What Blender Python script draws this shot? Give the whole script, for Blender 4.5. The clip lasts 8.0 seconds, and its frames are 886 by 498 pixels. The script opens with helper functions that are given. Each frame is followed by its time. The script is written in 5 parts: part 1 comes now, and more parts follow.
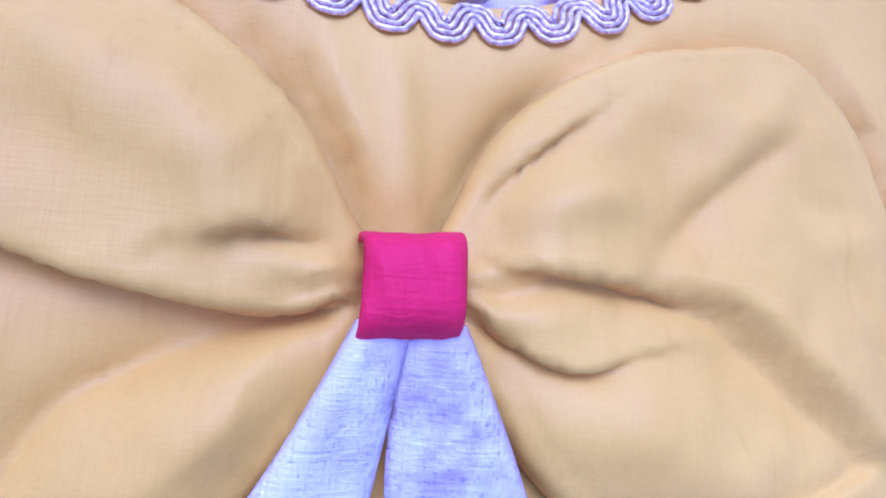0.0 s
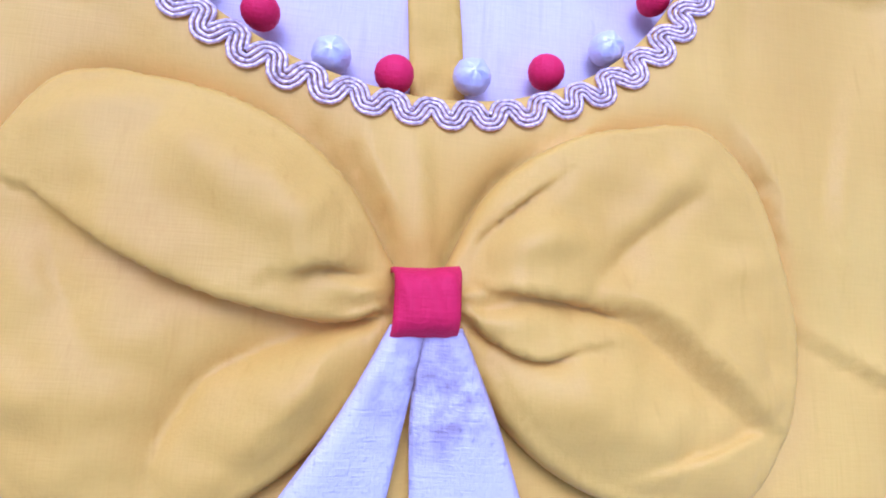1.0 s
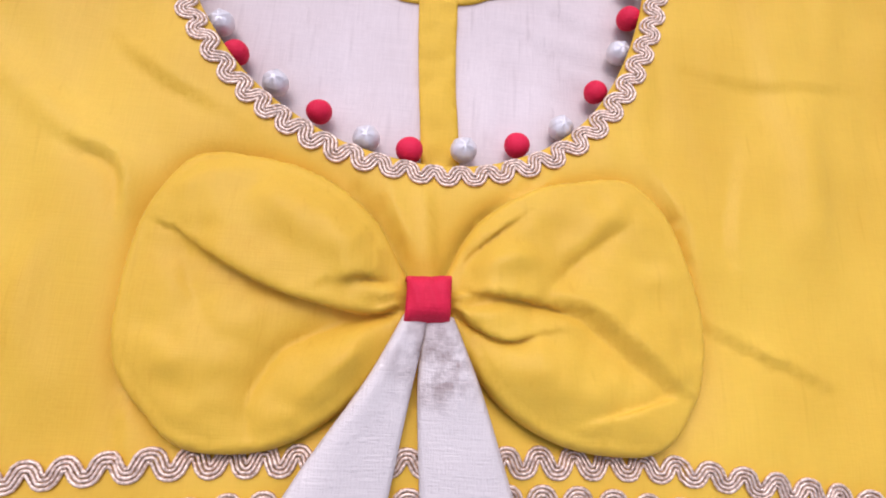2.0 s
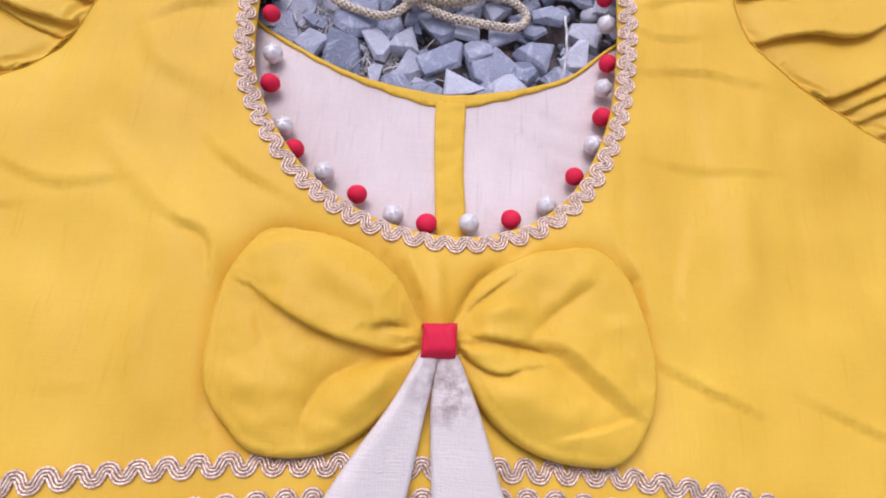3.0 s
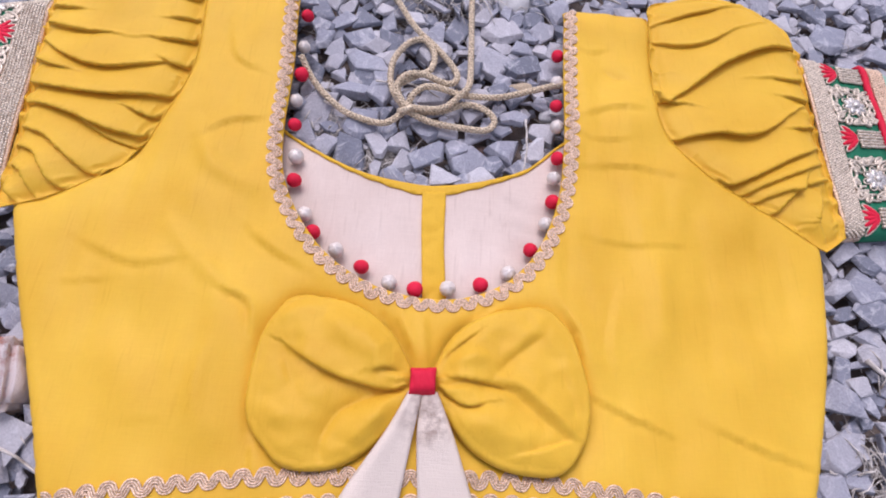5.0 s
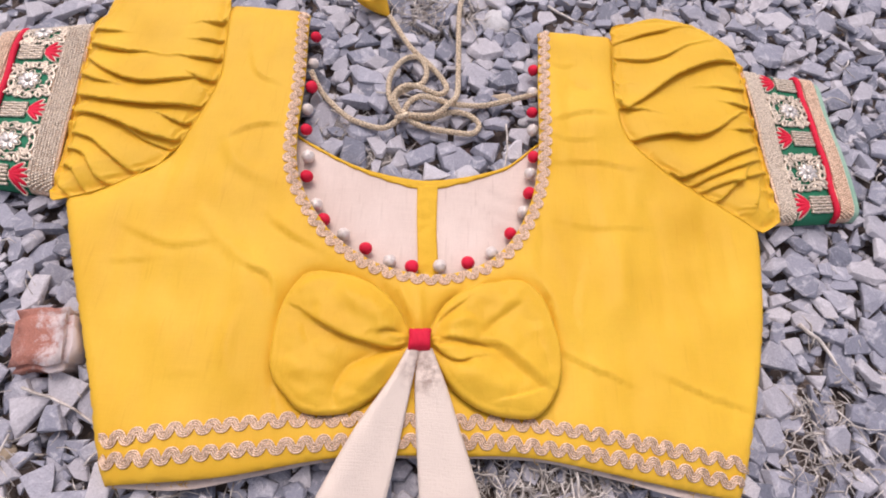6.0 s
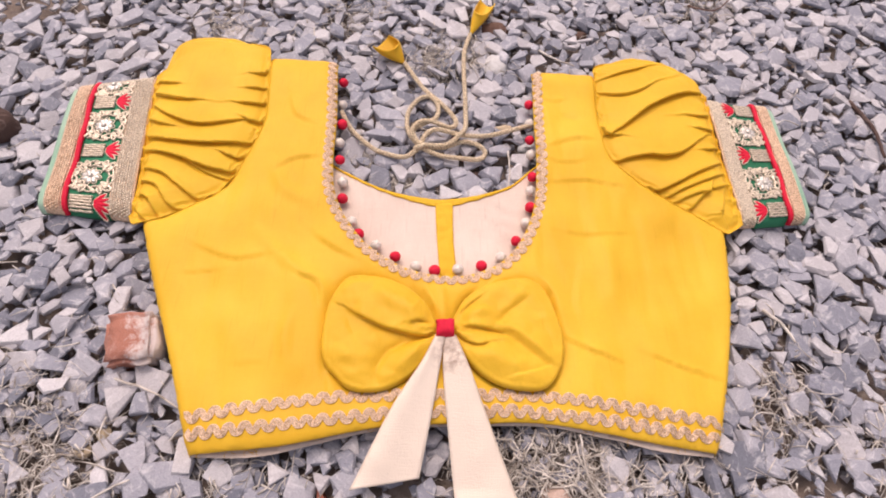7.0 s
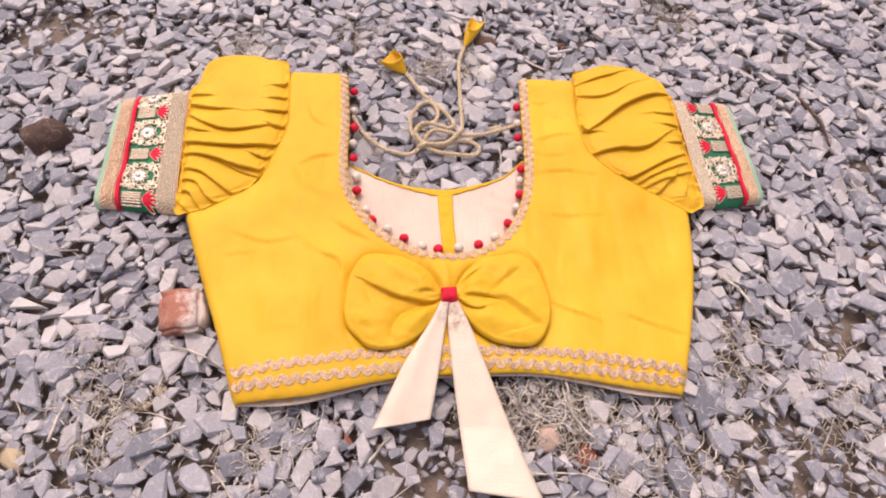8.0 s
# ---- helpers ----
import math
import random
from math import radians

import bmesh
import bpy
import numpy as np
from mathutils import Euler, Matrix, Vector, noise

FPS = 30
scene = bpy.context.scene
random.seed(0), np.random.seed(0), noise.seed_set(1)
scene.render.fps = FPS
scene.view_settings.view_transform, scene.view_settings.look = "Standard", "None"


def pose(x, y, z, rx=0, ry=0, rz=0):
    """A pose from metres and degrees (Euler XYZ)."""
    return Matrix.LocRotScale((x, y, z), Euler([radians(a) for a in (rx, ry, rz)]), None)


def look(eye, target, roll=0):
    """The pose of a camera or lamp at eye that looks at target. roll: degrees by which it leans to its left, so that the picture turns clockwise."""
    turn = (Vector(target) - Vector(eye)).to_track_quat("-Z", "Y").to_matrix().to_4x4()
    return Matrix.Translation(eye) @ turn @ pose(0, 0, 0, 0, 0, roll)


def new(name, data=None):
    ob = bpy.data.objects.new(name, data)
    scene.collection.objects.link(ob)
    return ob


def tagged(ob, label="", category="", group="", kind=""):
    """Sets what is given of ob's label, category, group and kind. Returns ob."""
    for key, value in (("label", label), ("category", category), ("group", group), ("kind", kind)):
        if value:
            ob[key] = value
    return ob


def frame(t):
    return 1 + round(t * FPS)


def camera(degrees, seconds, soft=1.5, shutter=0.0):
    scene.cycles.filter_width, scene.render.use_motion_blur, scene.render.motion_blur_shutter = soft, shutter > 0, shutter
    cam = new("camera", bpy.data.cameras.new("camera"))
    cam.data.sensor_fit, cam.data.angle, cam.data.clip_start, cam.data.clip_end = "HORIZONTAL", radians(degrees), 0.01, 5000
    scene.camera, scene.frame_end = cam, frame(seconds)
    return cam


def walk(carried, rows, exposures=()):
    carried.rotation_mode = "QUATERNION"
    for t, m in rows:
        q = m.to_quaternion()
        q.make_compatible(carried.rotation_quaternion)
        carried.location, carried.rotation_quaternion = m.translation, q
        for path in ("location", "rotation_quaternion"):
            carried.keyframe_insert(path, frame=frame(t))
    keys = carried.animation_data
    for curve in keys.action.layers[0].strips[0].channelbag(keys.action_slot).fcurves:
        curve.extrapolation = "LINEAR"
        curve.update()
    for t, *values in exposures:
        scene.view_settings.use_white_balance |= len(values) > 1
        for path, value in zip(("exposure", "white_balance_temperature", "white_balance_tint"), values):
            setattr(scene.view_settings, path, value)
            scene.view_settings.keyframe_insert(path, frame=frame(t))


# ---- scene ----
cam = camera(76.0, 8.0, soft=1.9)
PATH = [
    (0, (-0.007, -0.008, 0.116), (0.396, 0.301, -1.818), 56.4),
    (0.5, (-0.012, -0.008, 0.132), (0.378, 0.253, -1.812), 60.1),
    (1, (-0.011, -0.009, 0.157), (0.302, 0.312, -1.792), 48.0),
    (1.2, (-0.0104, -0.0093, 0.1683), (0.269, 0.353, -1.779), 41.3),
    (2.5, (-0.006, -0.045, 0.241), (0.119, 0.591, -1.651), 15.0),
    (3, (-0.007, -0.044, 0.269), (0.081, 0.633, -1.611), 11.9),
    (3.5, (-0.004, -0.043, 0.29), (0.077, 0.631, -1.591), 10.8),
    (4, (-0.004, -0.049, 0.314), (0.055, 0.653, -1.558), 9.2),
    (4.5, (0.0, -0.049, 0.331), (0.052, 0.701, -1.522), 8.2),
    (6, (0.002, -0.104, 0.393), (0.078, 0.754, -1.412), 8.4),
    (6.5, (-0.01, -0.133, 0.418), (0.063, 0.76, -1.37), 7.2),
    (7, (-0.017, -0.158, 0.452), (0.064, 0.803, -1.3), 6.4),
    (7.5, (-0.018, -0.191, 0.481), (0.074, 0.792, -1.258), 6.5),
    (8, (-0.024, -0.223, 0.504), (0.064, 0.781, -1.224), 5.2),
]
EXPOSURES = [
    (0.0, 0.24, 3600, 56),
    (1.0, 0.19, 3850, 47),
    (1.2, 0.14, 4700, 24),
    (2.5, 0.14, 5300, 23),
    (4.5, 0.11, 5500, 24),
    (6.0, 0.20, 6300, 22),
    (8.0, 0.39, 7250, 25),
]
walk(cam, [(t, look(eye, target, roll)) for t, eye, target, roll in PATH], EXPOSURES)

# ---- light: an overcast day ----
world = bpy.data.worlds.new("overcast_sky")
scene.world = world
world.use_nodes = True
wn = world.node_tree.nodes
sky = wn.new("ShaderNodeTexSky")
sky.sky_type = "NISHITA"
sky.sun_disc = False
sky.sun_elevation = radians(62)
sky.sun_rotation = radians(-18)
sky.air_density, sky.dust_density, sky.ozone_density = 1.0, 4.0, 0.6
wn["Background"].inputs["Strength"].default_value = 0.146
cloud = wn.new("ShaderNodeHueSaturation")
cloud.inputs["Saturation"].default_value = 0.4
world.node_tree.links.new(sky.outputs[0], cloud.inputs["Color"])
world.node_tree.links.new(cloud.outputs[0], wn["Background"].inputs["Color"])
sun_data = bpy.data.lights.new("sun", "SUN")
sun_data.energy, sun_data.angle, sun_data.color = 0.95, radians(32), (1.0, 0.93, 0.84)
sun = new("sun", sun_data)
sun.matrix_world = look((-0.14, 0.44, 0.88), (0, 0, 0))


# ---- materials ----
def material(name):
    m = bpy.data.materials.new(name)
    m.use_nodes = True
    return m, m.node_tree.nodes, m.node_tree.links, m.node_tree.nodes["Principled BSDF"]


def node(ns, kind, **values):
    n = ns.new(kind)
    for key, value in values.items():
        n.inputs[key.replace("_", " ")].default_value = value
    return n


def ramp(ns, stops):
    n = ns.new("ShaderNodeValToRGB")
    e = n.color_ramp.elements
    while len(e) < len(stops):
        e.new(0.5)
    for el, (p, c) in zip(e, stops):
        el.position, el.color = p, (*c, 1)
    return n


def mapped(ns, ls, scale=(1, 1, 1), turn=0.0):
    tc = ns.new("ShaderNodeTexCoord")
    mp = ns.new("ShaderNodeMapping")
    mp.inputs["Scale"].default_value = scale
    mp.inputs["Rotation"].default_value = (0, 0, turn)
    ls.new(tc.outputs["Object"], mp.inputs["Vector"])
    return mp.outputs["Vector"]


def math_node(ns, ls, op, a, b):
    n = ns.new("ShaderNodeMath")
    n.operation = op
    for k, v in ((0, a), (1, b)):
        if isinstance(v, (int, float)):
            n.inputs[k].default_value = v
        else:
            ls.new(v, n.inputs[k])
    return n.outputs[0]


def cloth(name, dark, light, rough=0.55, sheen=0.3, slub=0.15, weave=1500.0, relief=0.0002, metal=0.0, grain=0.26, gloss=0.22):
    """Woven silk: warp and weft threads, long slubs, broad change of tone."""
    m, ns, ls, b = material(name)
    warp = node(ns, "ShaderNodeTexNoise", Scale=weave * 1.5, Detail=2.0, Roughness=0.6)
    ls.new(mapped(ns, ls, (1, 0.03, 1)), warp.inputs["Vector"])
    weft = node(ns, "ShaderNodeTexNoise", Scale=weave * 1.5, Detail=2.0, Roughness=0.6)
    ls.new(mapped(ns, ls, (0.02, 1, 1)), weft.inputs["Vector"])
    slubs = node(ns, "ShaderNodeTexNoise", Scale=420.0, Detail=1.0)
    ls.new(mapped(ns, ls, (1, 0.07, 1), 0.02), slubs.inputs["Vector"])
    broad = node(ns, "ShaderNodeTexNoise", Scale=14.0, Detail=4.0)
    ls.new(mapped(ns, ls), broad.inputs["Vector"])
    thread = math_node(ns, ls, "ADD", warp.outputs["Fac"], weft.outputs["Fac"])
    strong = ns.new("ShaderNodeMapRange")
    for key, value in (("From Min", 0.62), ("From Max", 0.78), ("To Min", 0.0), ("To Max", slub)):
        strong.inputs[key].default_value = value
    ls.new(slubs.outputs["Fac"], strong.inputs["Value"])
    t1 = math_node(ns, ls, "MULTIPLY", thread, grain)
    t2 = math_node(ns, ls, "MULTIPLY", broad.outputs["Fac"], 0.75)
    tone = math_node(ns, ls, "SUBTRACT", math_node(ns, ls, "ADD", t1, t2), strong.outputs["Result"])
    r = ramp(ns, [(0.35, dark), (0.85, light)])
    ls.new(tone, r.inputs["Fac"])
    ls.new(r.outputs["Color"], b.inputs["Base Color"])
    bump = node(ns, "ShaderNodeBump", Strength=0.6, Distance=relief)
    ls.new(math_node(ns, ls, "ADD", thread, strong.outputs["Result"]), bump.inputs["Height"])
    ls.new(bump.outputs["Normal"], b.inputs["Normal"])
    b.inputs["Roughness"].default_value = rough
    b.inputs["Sheen Weight"].default_value = sheen
    b.inputs["Specular IOR Level"].default_value = gloss
    b.inputs["Sheen Roughness"].default_value = 0.4
    b.inputs["Sheen Tint"].default_value = (*light, 1)
    b.inputs["Metallic"].default_value = metal
    return m


def tissue():
    """Cream tissue cloth with silver threads that catch the light, and brown smudges near the knot."""
    m = cloth("silver_tissue", (0.33, 0.265, 0.215), (0.77, 0.64, 0.525), rough=0.5, sheen=0.05, slub=0.16, weave=900.0, relief=0.0005, metal=0.08, grain=0.72)
    ns, ls, b = m.node_tree.nodes, m.node_tree.links, m.node_tree.nodes["Principled BSDF"]
    base = b.inputs["Base Color"].links[0].from_socket
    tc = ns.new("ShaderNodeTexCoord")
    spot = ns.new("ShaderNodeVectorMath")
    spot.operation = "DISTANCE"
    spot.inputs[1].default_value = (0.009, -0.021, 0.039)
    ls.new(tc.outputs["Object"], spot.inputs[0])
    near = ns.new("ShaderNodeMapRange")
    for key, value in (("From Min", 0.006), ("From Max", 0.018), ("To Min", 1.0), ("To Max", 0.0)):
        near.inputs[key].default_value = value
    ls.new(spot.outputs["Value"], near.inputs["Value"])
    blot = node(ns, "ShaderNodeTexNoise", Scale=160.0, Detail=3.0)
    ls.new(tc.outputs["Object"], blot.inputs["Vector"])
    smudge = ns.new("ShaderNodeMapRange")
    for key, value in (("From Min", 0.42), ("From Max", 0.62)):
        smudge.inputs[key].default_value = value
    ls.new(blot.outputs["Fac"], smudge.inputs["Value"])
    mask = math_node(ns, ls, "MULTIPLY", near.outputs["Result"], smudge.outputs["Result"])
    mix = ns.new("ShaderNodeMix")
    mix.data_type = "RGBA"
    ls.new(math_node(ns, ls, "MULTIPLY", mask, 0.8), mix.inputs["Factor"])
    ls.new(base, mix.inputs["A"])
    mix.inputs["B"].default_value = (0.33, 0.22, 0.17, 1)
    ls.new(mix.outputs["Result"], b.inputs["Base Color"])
    glint = node(ns, "ShaderNodeTexNoise", Scale=1900.0, Detail=1.0)
    ls.new(tc.outputs["Object"], glint.inputs["Vector"])
    bright = ns.new("ShaderNodeMapRange")
    for key, value in (("From Min", 0.60), ("From Max", 0.66), ("To Min", 0.05), ("To Max", 0.8)):
        bright.inputs[key].default_value = value
    ls.new(glint.outputs["Fac"], bright.inputs["Value"])
    ls.new(bright.outputs["Result"], b.inputs["Metallic"])
    return m


def thread_metal(name, dark, light, rough=0.42, metal=0.55, scale=900.0):
    """Twisted metallic yarn: bright and dull flecks."""
    m, ns, ls, b = material(name)
    n = node(ns, "ShaderNodeTexNoise", Scale=scale, Detail=2.0)
    ls.new(mapped(ns, ls), n.inputs["Vector"])
    r = ramp(ns, [(0.3, dark), (0.62, light)])
    ls.new(n.outputs["Fac"], r.inputs["Fac"])
    ls.new(r.outputs["Color"], b.inputs["Base Color"])
    bump = node(ns, "ShaderNodeBump", Strength=0.8, Distance=0.0003)
    ls.new(n.outputs["Fac"], bump.inputs["Height"])
    ls.new(bump.outputs["Normal"], b.inputs["Normal"])
    b.inputs["Metallic"].default_value, b.inputs["Roughness"].default_value = metal, rough
    return m


def stone(name, tones, by_object, rough=0.75, unit=1.0):
    """Broken slate: each piece its own tone, with dust, pale scuffs and fine grain."""
    m, ns, ls, b = material(name)
    if by_object:
        rnd = ns.new("ShaderNodeObjectInfo").outputs["Random"]
    else:
        rnd = ns.new("ShaderNodeNewGeometry").outputs["Random Per Island"]
    vec = mapped(ns, ls, (unit, unit, unit))
    r = ramp(ns, tones)
    ls.new(rnd, r.inputs["Fac"])
    patch = node(ns, "ShaderNodeTexNoise", Scale=85.0, Detail=7.0, Roughness=0.68, Distortion=1.2)
    ls.new(vec, patch.inputs["Vector"])
    grain = node(ns, "ShaderNodeTexNoise", Scale=900.0, Detail=3.0)
    ls.new(vec, grain.inputs["Vector"])
    dust = ramp(ns, [(0.50, (0, 0, 0)), (0.64, (1, 1, 1))])
    ls.new(patch.outputs["Fac"], dust.inputs["Fac"])
    mix = ns.new("ShaderNodeMix")
    mix.data_type = "RGBA"
    ls.new(math_node(ns, ls, "MULTIPLY", dust.outputs["Color"], 0.6), mix.inputs["Factor"])
    ls.new(r.outputs["Color"], mix.inputs["A"])
    mix.inputs["B"].default_value = (*[min(1, c * 1.0 + 0.1) for c in tones[-1][1]], 1)
    mul = ns.new("ShaderNodeMix")
    mul.data_type, mul.blend_type = "RGBA", "MULTIPLY"
    mul.inputs["Factor"].default_value = 0.28
    g = ramp(ns, [(0.3, (0.45, 0.45, 0.45)), (0.6, (1.1, 1.1, 1.1))])
    ls.new(grain.outputs["Fac"], g.inputs["Fac"])
    ls.new(mix.outputs["Result"], mul.inputs["A"])
    ls.new(g.outputs["Color"], mul.inputs["B"])
    ls.new(mul.outputs["Result"], b.inputs["Base Color"])
    bump = node(ns, "ShaderNodeBump", Strength=0.8, Distance=0.0022)
    ls.new(math_node(ns, ls, "ADD", patch.outputs["Fac"], math_node(ns, ls, "MULTIPLY", grain.outputs["Fac"], 0.25)), bump.inputs["Height"])
    ls.new(bump.outputs["Normal"], b.inputs["Normal"])
    b.inputs["Roughness"].default_value = rough
    return m


YELLOW = cloth("yellow_silk", (0.66, 0.355, 0.018), (0.86, 0.52, 0.045), rough=0.52, sheen=0.05, relief=0.00008, grain=0.16, gloss=0.2, slub=0.08)
ysss = YELLOW.node_tree.nodes["Principled BSDF"]
ysss.inputs["Subsurface Weight"].default_value = 0.08
ysss.inputs["Subsurface Radius"].default_value = (1.0, 0.55, 0.08)
ysss.inputs["Subsurface Scale"].default_value = 0.004
YELLOW_EDGE = cloth("yellow_binding", (0.62, 0.34, 0.012), (0.80, 0.47, 0.028), rough=0.6, sheen=0.06)
LINING = cloth("cream_lining", (0.56, 0.425, 0.345), (0.78, 0.635, 0.535), rough=0.7, sheen=0.15, slub=0.15, relief=0.00012)
RED = cloth("crimson_cloth", (0.56, 0.010, 0.028), (0.76, 0.018, 0.055), rough=0.65, sheen=0.3, slub=0.1, weave=900.0, relief=0.0004)
SILVER = tissue()
BEAD_WHITE = cloth("pearl_cloth", (0.34, 0.28, 0.24), (0.76, 0.67, 0.59), rough=0.35, sheen=0.1, slub=0.1, weave=300.0, relief=0.0006, metal=0.2, grain=0.6)
LACE = thread_metal("rose_gold_braid", (0.42, 0.26, 0.16), (0.92, 0.68, 0.48), metal=0.4)
CORD = thread_metal("gold_cord", (0.36, 0.26, 0.16), (0.86, 0.71, 0.50), metal=0.3, rough=0.5, scale=700.0)
GOLD = thread_metal("pale_gold_thread", (0.34, 0.26, 0.18), (0.82, 0.70, 0.55))
PEARL = thread_metal("silver_sequin", (0.34, 0.31, 0.27), (0.80, 0.74, 0.66), rough=0.3, metal=0.6)
GREEN = cloth("green_net", (0.01, 0.10, 0.05), (0.03, 0.24, 0.12), rough=0.7, sheen=0.2, slub=0.1, weave=900.0)
TULLE = cloth("pale_green_tulle", (0.22, 0.40, 0.28), (0.42, 0.58, 0.44), rough=0.8, sheen=0.2, slub=0.1, weave=700.0)
SLATE_TONES = [(0.0, (0.15, 0.155, 0.19)), (0.25, (0.27, 0.27, 0.315)), (0.6, (0.38, 0.37, 0.41)), (0.82, (0.45, 0.42, 0.43)), (1.0, (0.60, 0.565, 0.57))]
SLATE = stone("slate_gravel", SLATE_TONES, False, rough=0.58)
SLATE_PIECE = stone("slate_stone", SLATE_TONES, True, rough=0.58, unit=0.025)
WHITE_STONE = stone("white_quartz", [(0.0, (0.55, 0.53, 0.52)), (1.0, (0.66, 0.63, 0.60))], True)
BRICK = stone("old_brick", [(0.0, (0.30, 0.085, 0.05)), (1.0, (0.38, 0.13, 0.08))], True, rough=0.85)
MORTAR_BRICK = stone("brick_with_mortar", [(0.0, (0.40, 0.15, 0.10)), (1.0, (0.46, 0.19, 0.13))], True, rough=0.9)
mn, ml = MORTAR_BRICK.node_tree.nodes, MORTAR_BRICK.node_tree.links
mb = mn["Principled BSDF"]
brick_base = mb.inputs["Base Color"].links[0].from_socket
mortar_noise = node(mn, "ShaderNodeTexNoise", Scale=120.0, Detail=8.0, Roughness=0.7)
split = mn.new("ShaderNodeSeparateXYZ")
ml.new(mapped(mn, ml), split.inputs["Vector"])
ml.new(mapped(mn, ml), mortar_noise.inputs["Vector"])
mortar_range = mn.new("ShaderNodeMapRange")
for key, value in (("From Min", 0.47), ("From Max", 0.66)):
    mortar_range.inputs[key].default_value = value
ml.new(math_node(mn, ml, "ADD", math_node(mn, ml, "MULTIPLY", split.outputs["X"], 12.0), mortar_noise.outputs["Fac"]), mortar_range.inputs["Value"])
mortar_mask = mortar_range.outputs["Result"]
mortar_mix = mn.new("ShaderNodeMix")
mortar_mix.data_type = "RGBA"
ml.new(math_node(mn, ml, "MULTIPLY", mortar_mask, 0.85), mortar_mix.inputs["Factor"])
ml.new(brick_base, mortar_mix.inputs["A"])
mortar_mix.inputs["B"].default_value = (0.70, 0.62, 0.58, 1)
ml.new(mortar_mix.outputs["Result"], mb.inputs["Base Color"])
RUST = stone("rusty_stone", [(0.0, (0.085, 0.045, 0.035)), (1.0, (0.15, 0.075, 0.05))], True, rough=0.85)
TAN = stone("tan_stone", [(0.0, (0.50, 0.38, 0.25)), (1.0, (0.58, 0.45, 0.30))], True)
PEACH = stone("peach_quartz", [(0.0, (0.50, 0.34, 0.27)), (1.0, (0.58, 0.42, 0.34))], True)
STRAW = thread_metal("dry_straw", (0.30, 0.25, 0.205), (0.72, 0.65, 0.575), rough=0.8, metal=0.0, scale=120.0)
SOIL = stone("dark_soil", [(0.0, (0.20, 0.15, 0.12)), (1.0, (0.25, 0.19, 0.155))], True, rough=0.95)


# ---- shapes ----
def mesh(name, verts, faces, mat, smooth=True):
    me = bpy.data.meshes.new(name)
    me.from_pydata([tuple(map(float, v)) for v in verts], [], faces)
    me.materials.append(mat)
    if smooth:
        me.polygons.foreach_set("use_smooth", [True] * len(me.polygons))
    me.update()
    return me


def part(name, data, parent, label=""):
    """Links a mesh, drawn in world metres, under a thing or under a part."""
    ob = new(name, data)
    ob.parent = parent
    if parent.type == "EMPTY":
        ob.matrix_parent_inverse = Matrix.Translation(parent.location).inverted()
    return tagged(ob, label) if label else ob


def joined(pieces):
    """Several (verts, faces) as one pair."""
    verts, faces = [], []
    for vs, fs in pieces:
        k = len(verts)
        verts.extend(vs)
        faces.extend([tuple(i + k for i in f) for f in fs])
    return verts, faces


def curve(points, step=0.003, closed=False):
    """A smooth line through the points, evenly stepped."""
    p = np.array(points, float)
    n = len(p)
    if closed:
        q = np.vstack([p[-1], p, p[0], p[1]])
        spans = n
    else:
        q = np.vstack([2 * p[0] - p[1], p, 2 * p[-1] - p[-2]])
        spans = n - 1
    fine = []
    for i in range(spans):
        a, b, c, d = q[i:i + 4]
        for t in np.linspace(0, 1, 24, endpoint=False):
            fine.append(0.5 * (2 * b + (c - a) * t + (2 * a - 5 * b + 4 * c - d) * t * t + (3 * b - a - 3 * c + d) * t ** 3))
    fine.append(p[0] if closed else p[-1])
    fine = np.array(fine)
    s = np.concatenate([[0], np.cumsum(np.linalg.norm(np.diff(fine, axis=0), axis=1))])
    m = max(2, int(round(s[-1] / step)))
    at = np.linspace(0, s[-1], m + 1)
    out = np.stack([np.interp(at, s, fine[:, k]) for k in range(p.shape[1])], 1)
    return out[:-1] if closed else out


def ring(*sides, step=0.003):
    """A closed outline of smooth sides that meet in corners."""
    return np.vstack([curve(s, step)[:-1] for s in sides])


def inside(pts, poly):
    x, y = pts[:, 0], pts[:, 1]
    hit = np.zeros(len(pts), bool)
    for (x0, y0), (x1, y1) in zip(poly, np.roll(poly, -1, 0)):
        if y0 != y1:
            hit ^= ((y0 > y) != (y1 > y)) & (x < (x1 - x0) * (y - y0) / (y1 - y0) + x0)
    return hit


def along(pts, line, normals=False):
    """Distance, signed distance (left of the line is plus) and share of the way along a line."""
    best = np.full(len(pts), 1e9)
    sign, share, left = np.zeros(len(pts)), np.zeros(len(pts)), np.zeros((len(pts), 2))
    line = np.asarray(line)[:, :2]
    seg = np.diff(line, axis=0)
    lens = np.linalg.norm(seg, axis=1)
    start = np.concatenate([[0], np.cumsum(lens)])
    for a, s, l, s0 in zip(line, seg, lens, start):
        if l < 1e-9:
            continue
        rel = pts - a
        t = np.clip((rel @ s) / (l * l), 0, 1)
        d = np.linalg.norm(rel - t[:, None] * s, axis=1)
        near = d < best
        best[near] = d[near]
        sign[near] = np.sign(s[0] * rel[near, 1] - s[1] * rel[near, 0])
        share[near] = (s0 + t[near] * l) / start[-1]
        left[near] = (-s[1] / l, s[0] / l)
    if normals:
        return best, best * sign, share, left
    return best, best * sign, share


def edge_distance(pts, poly):
    return along(pts, np.vstack([poly, poly[:1]]))[0]


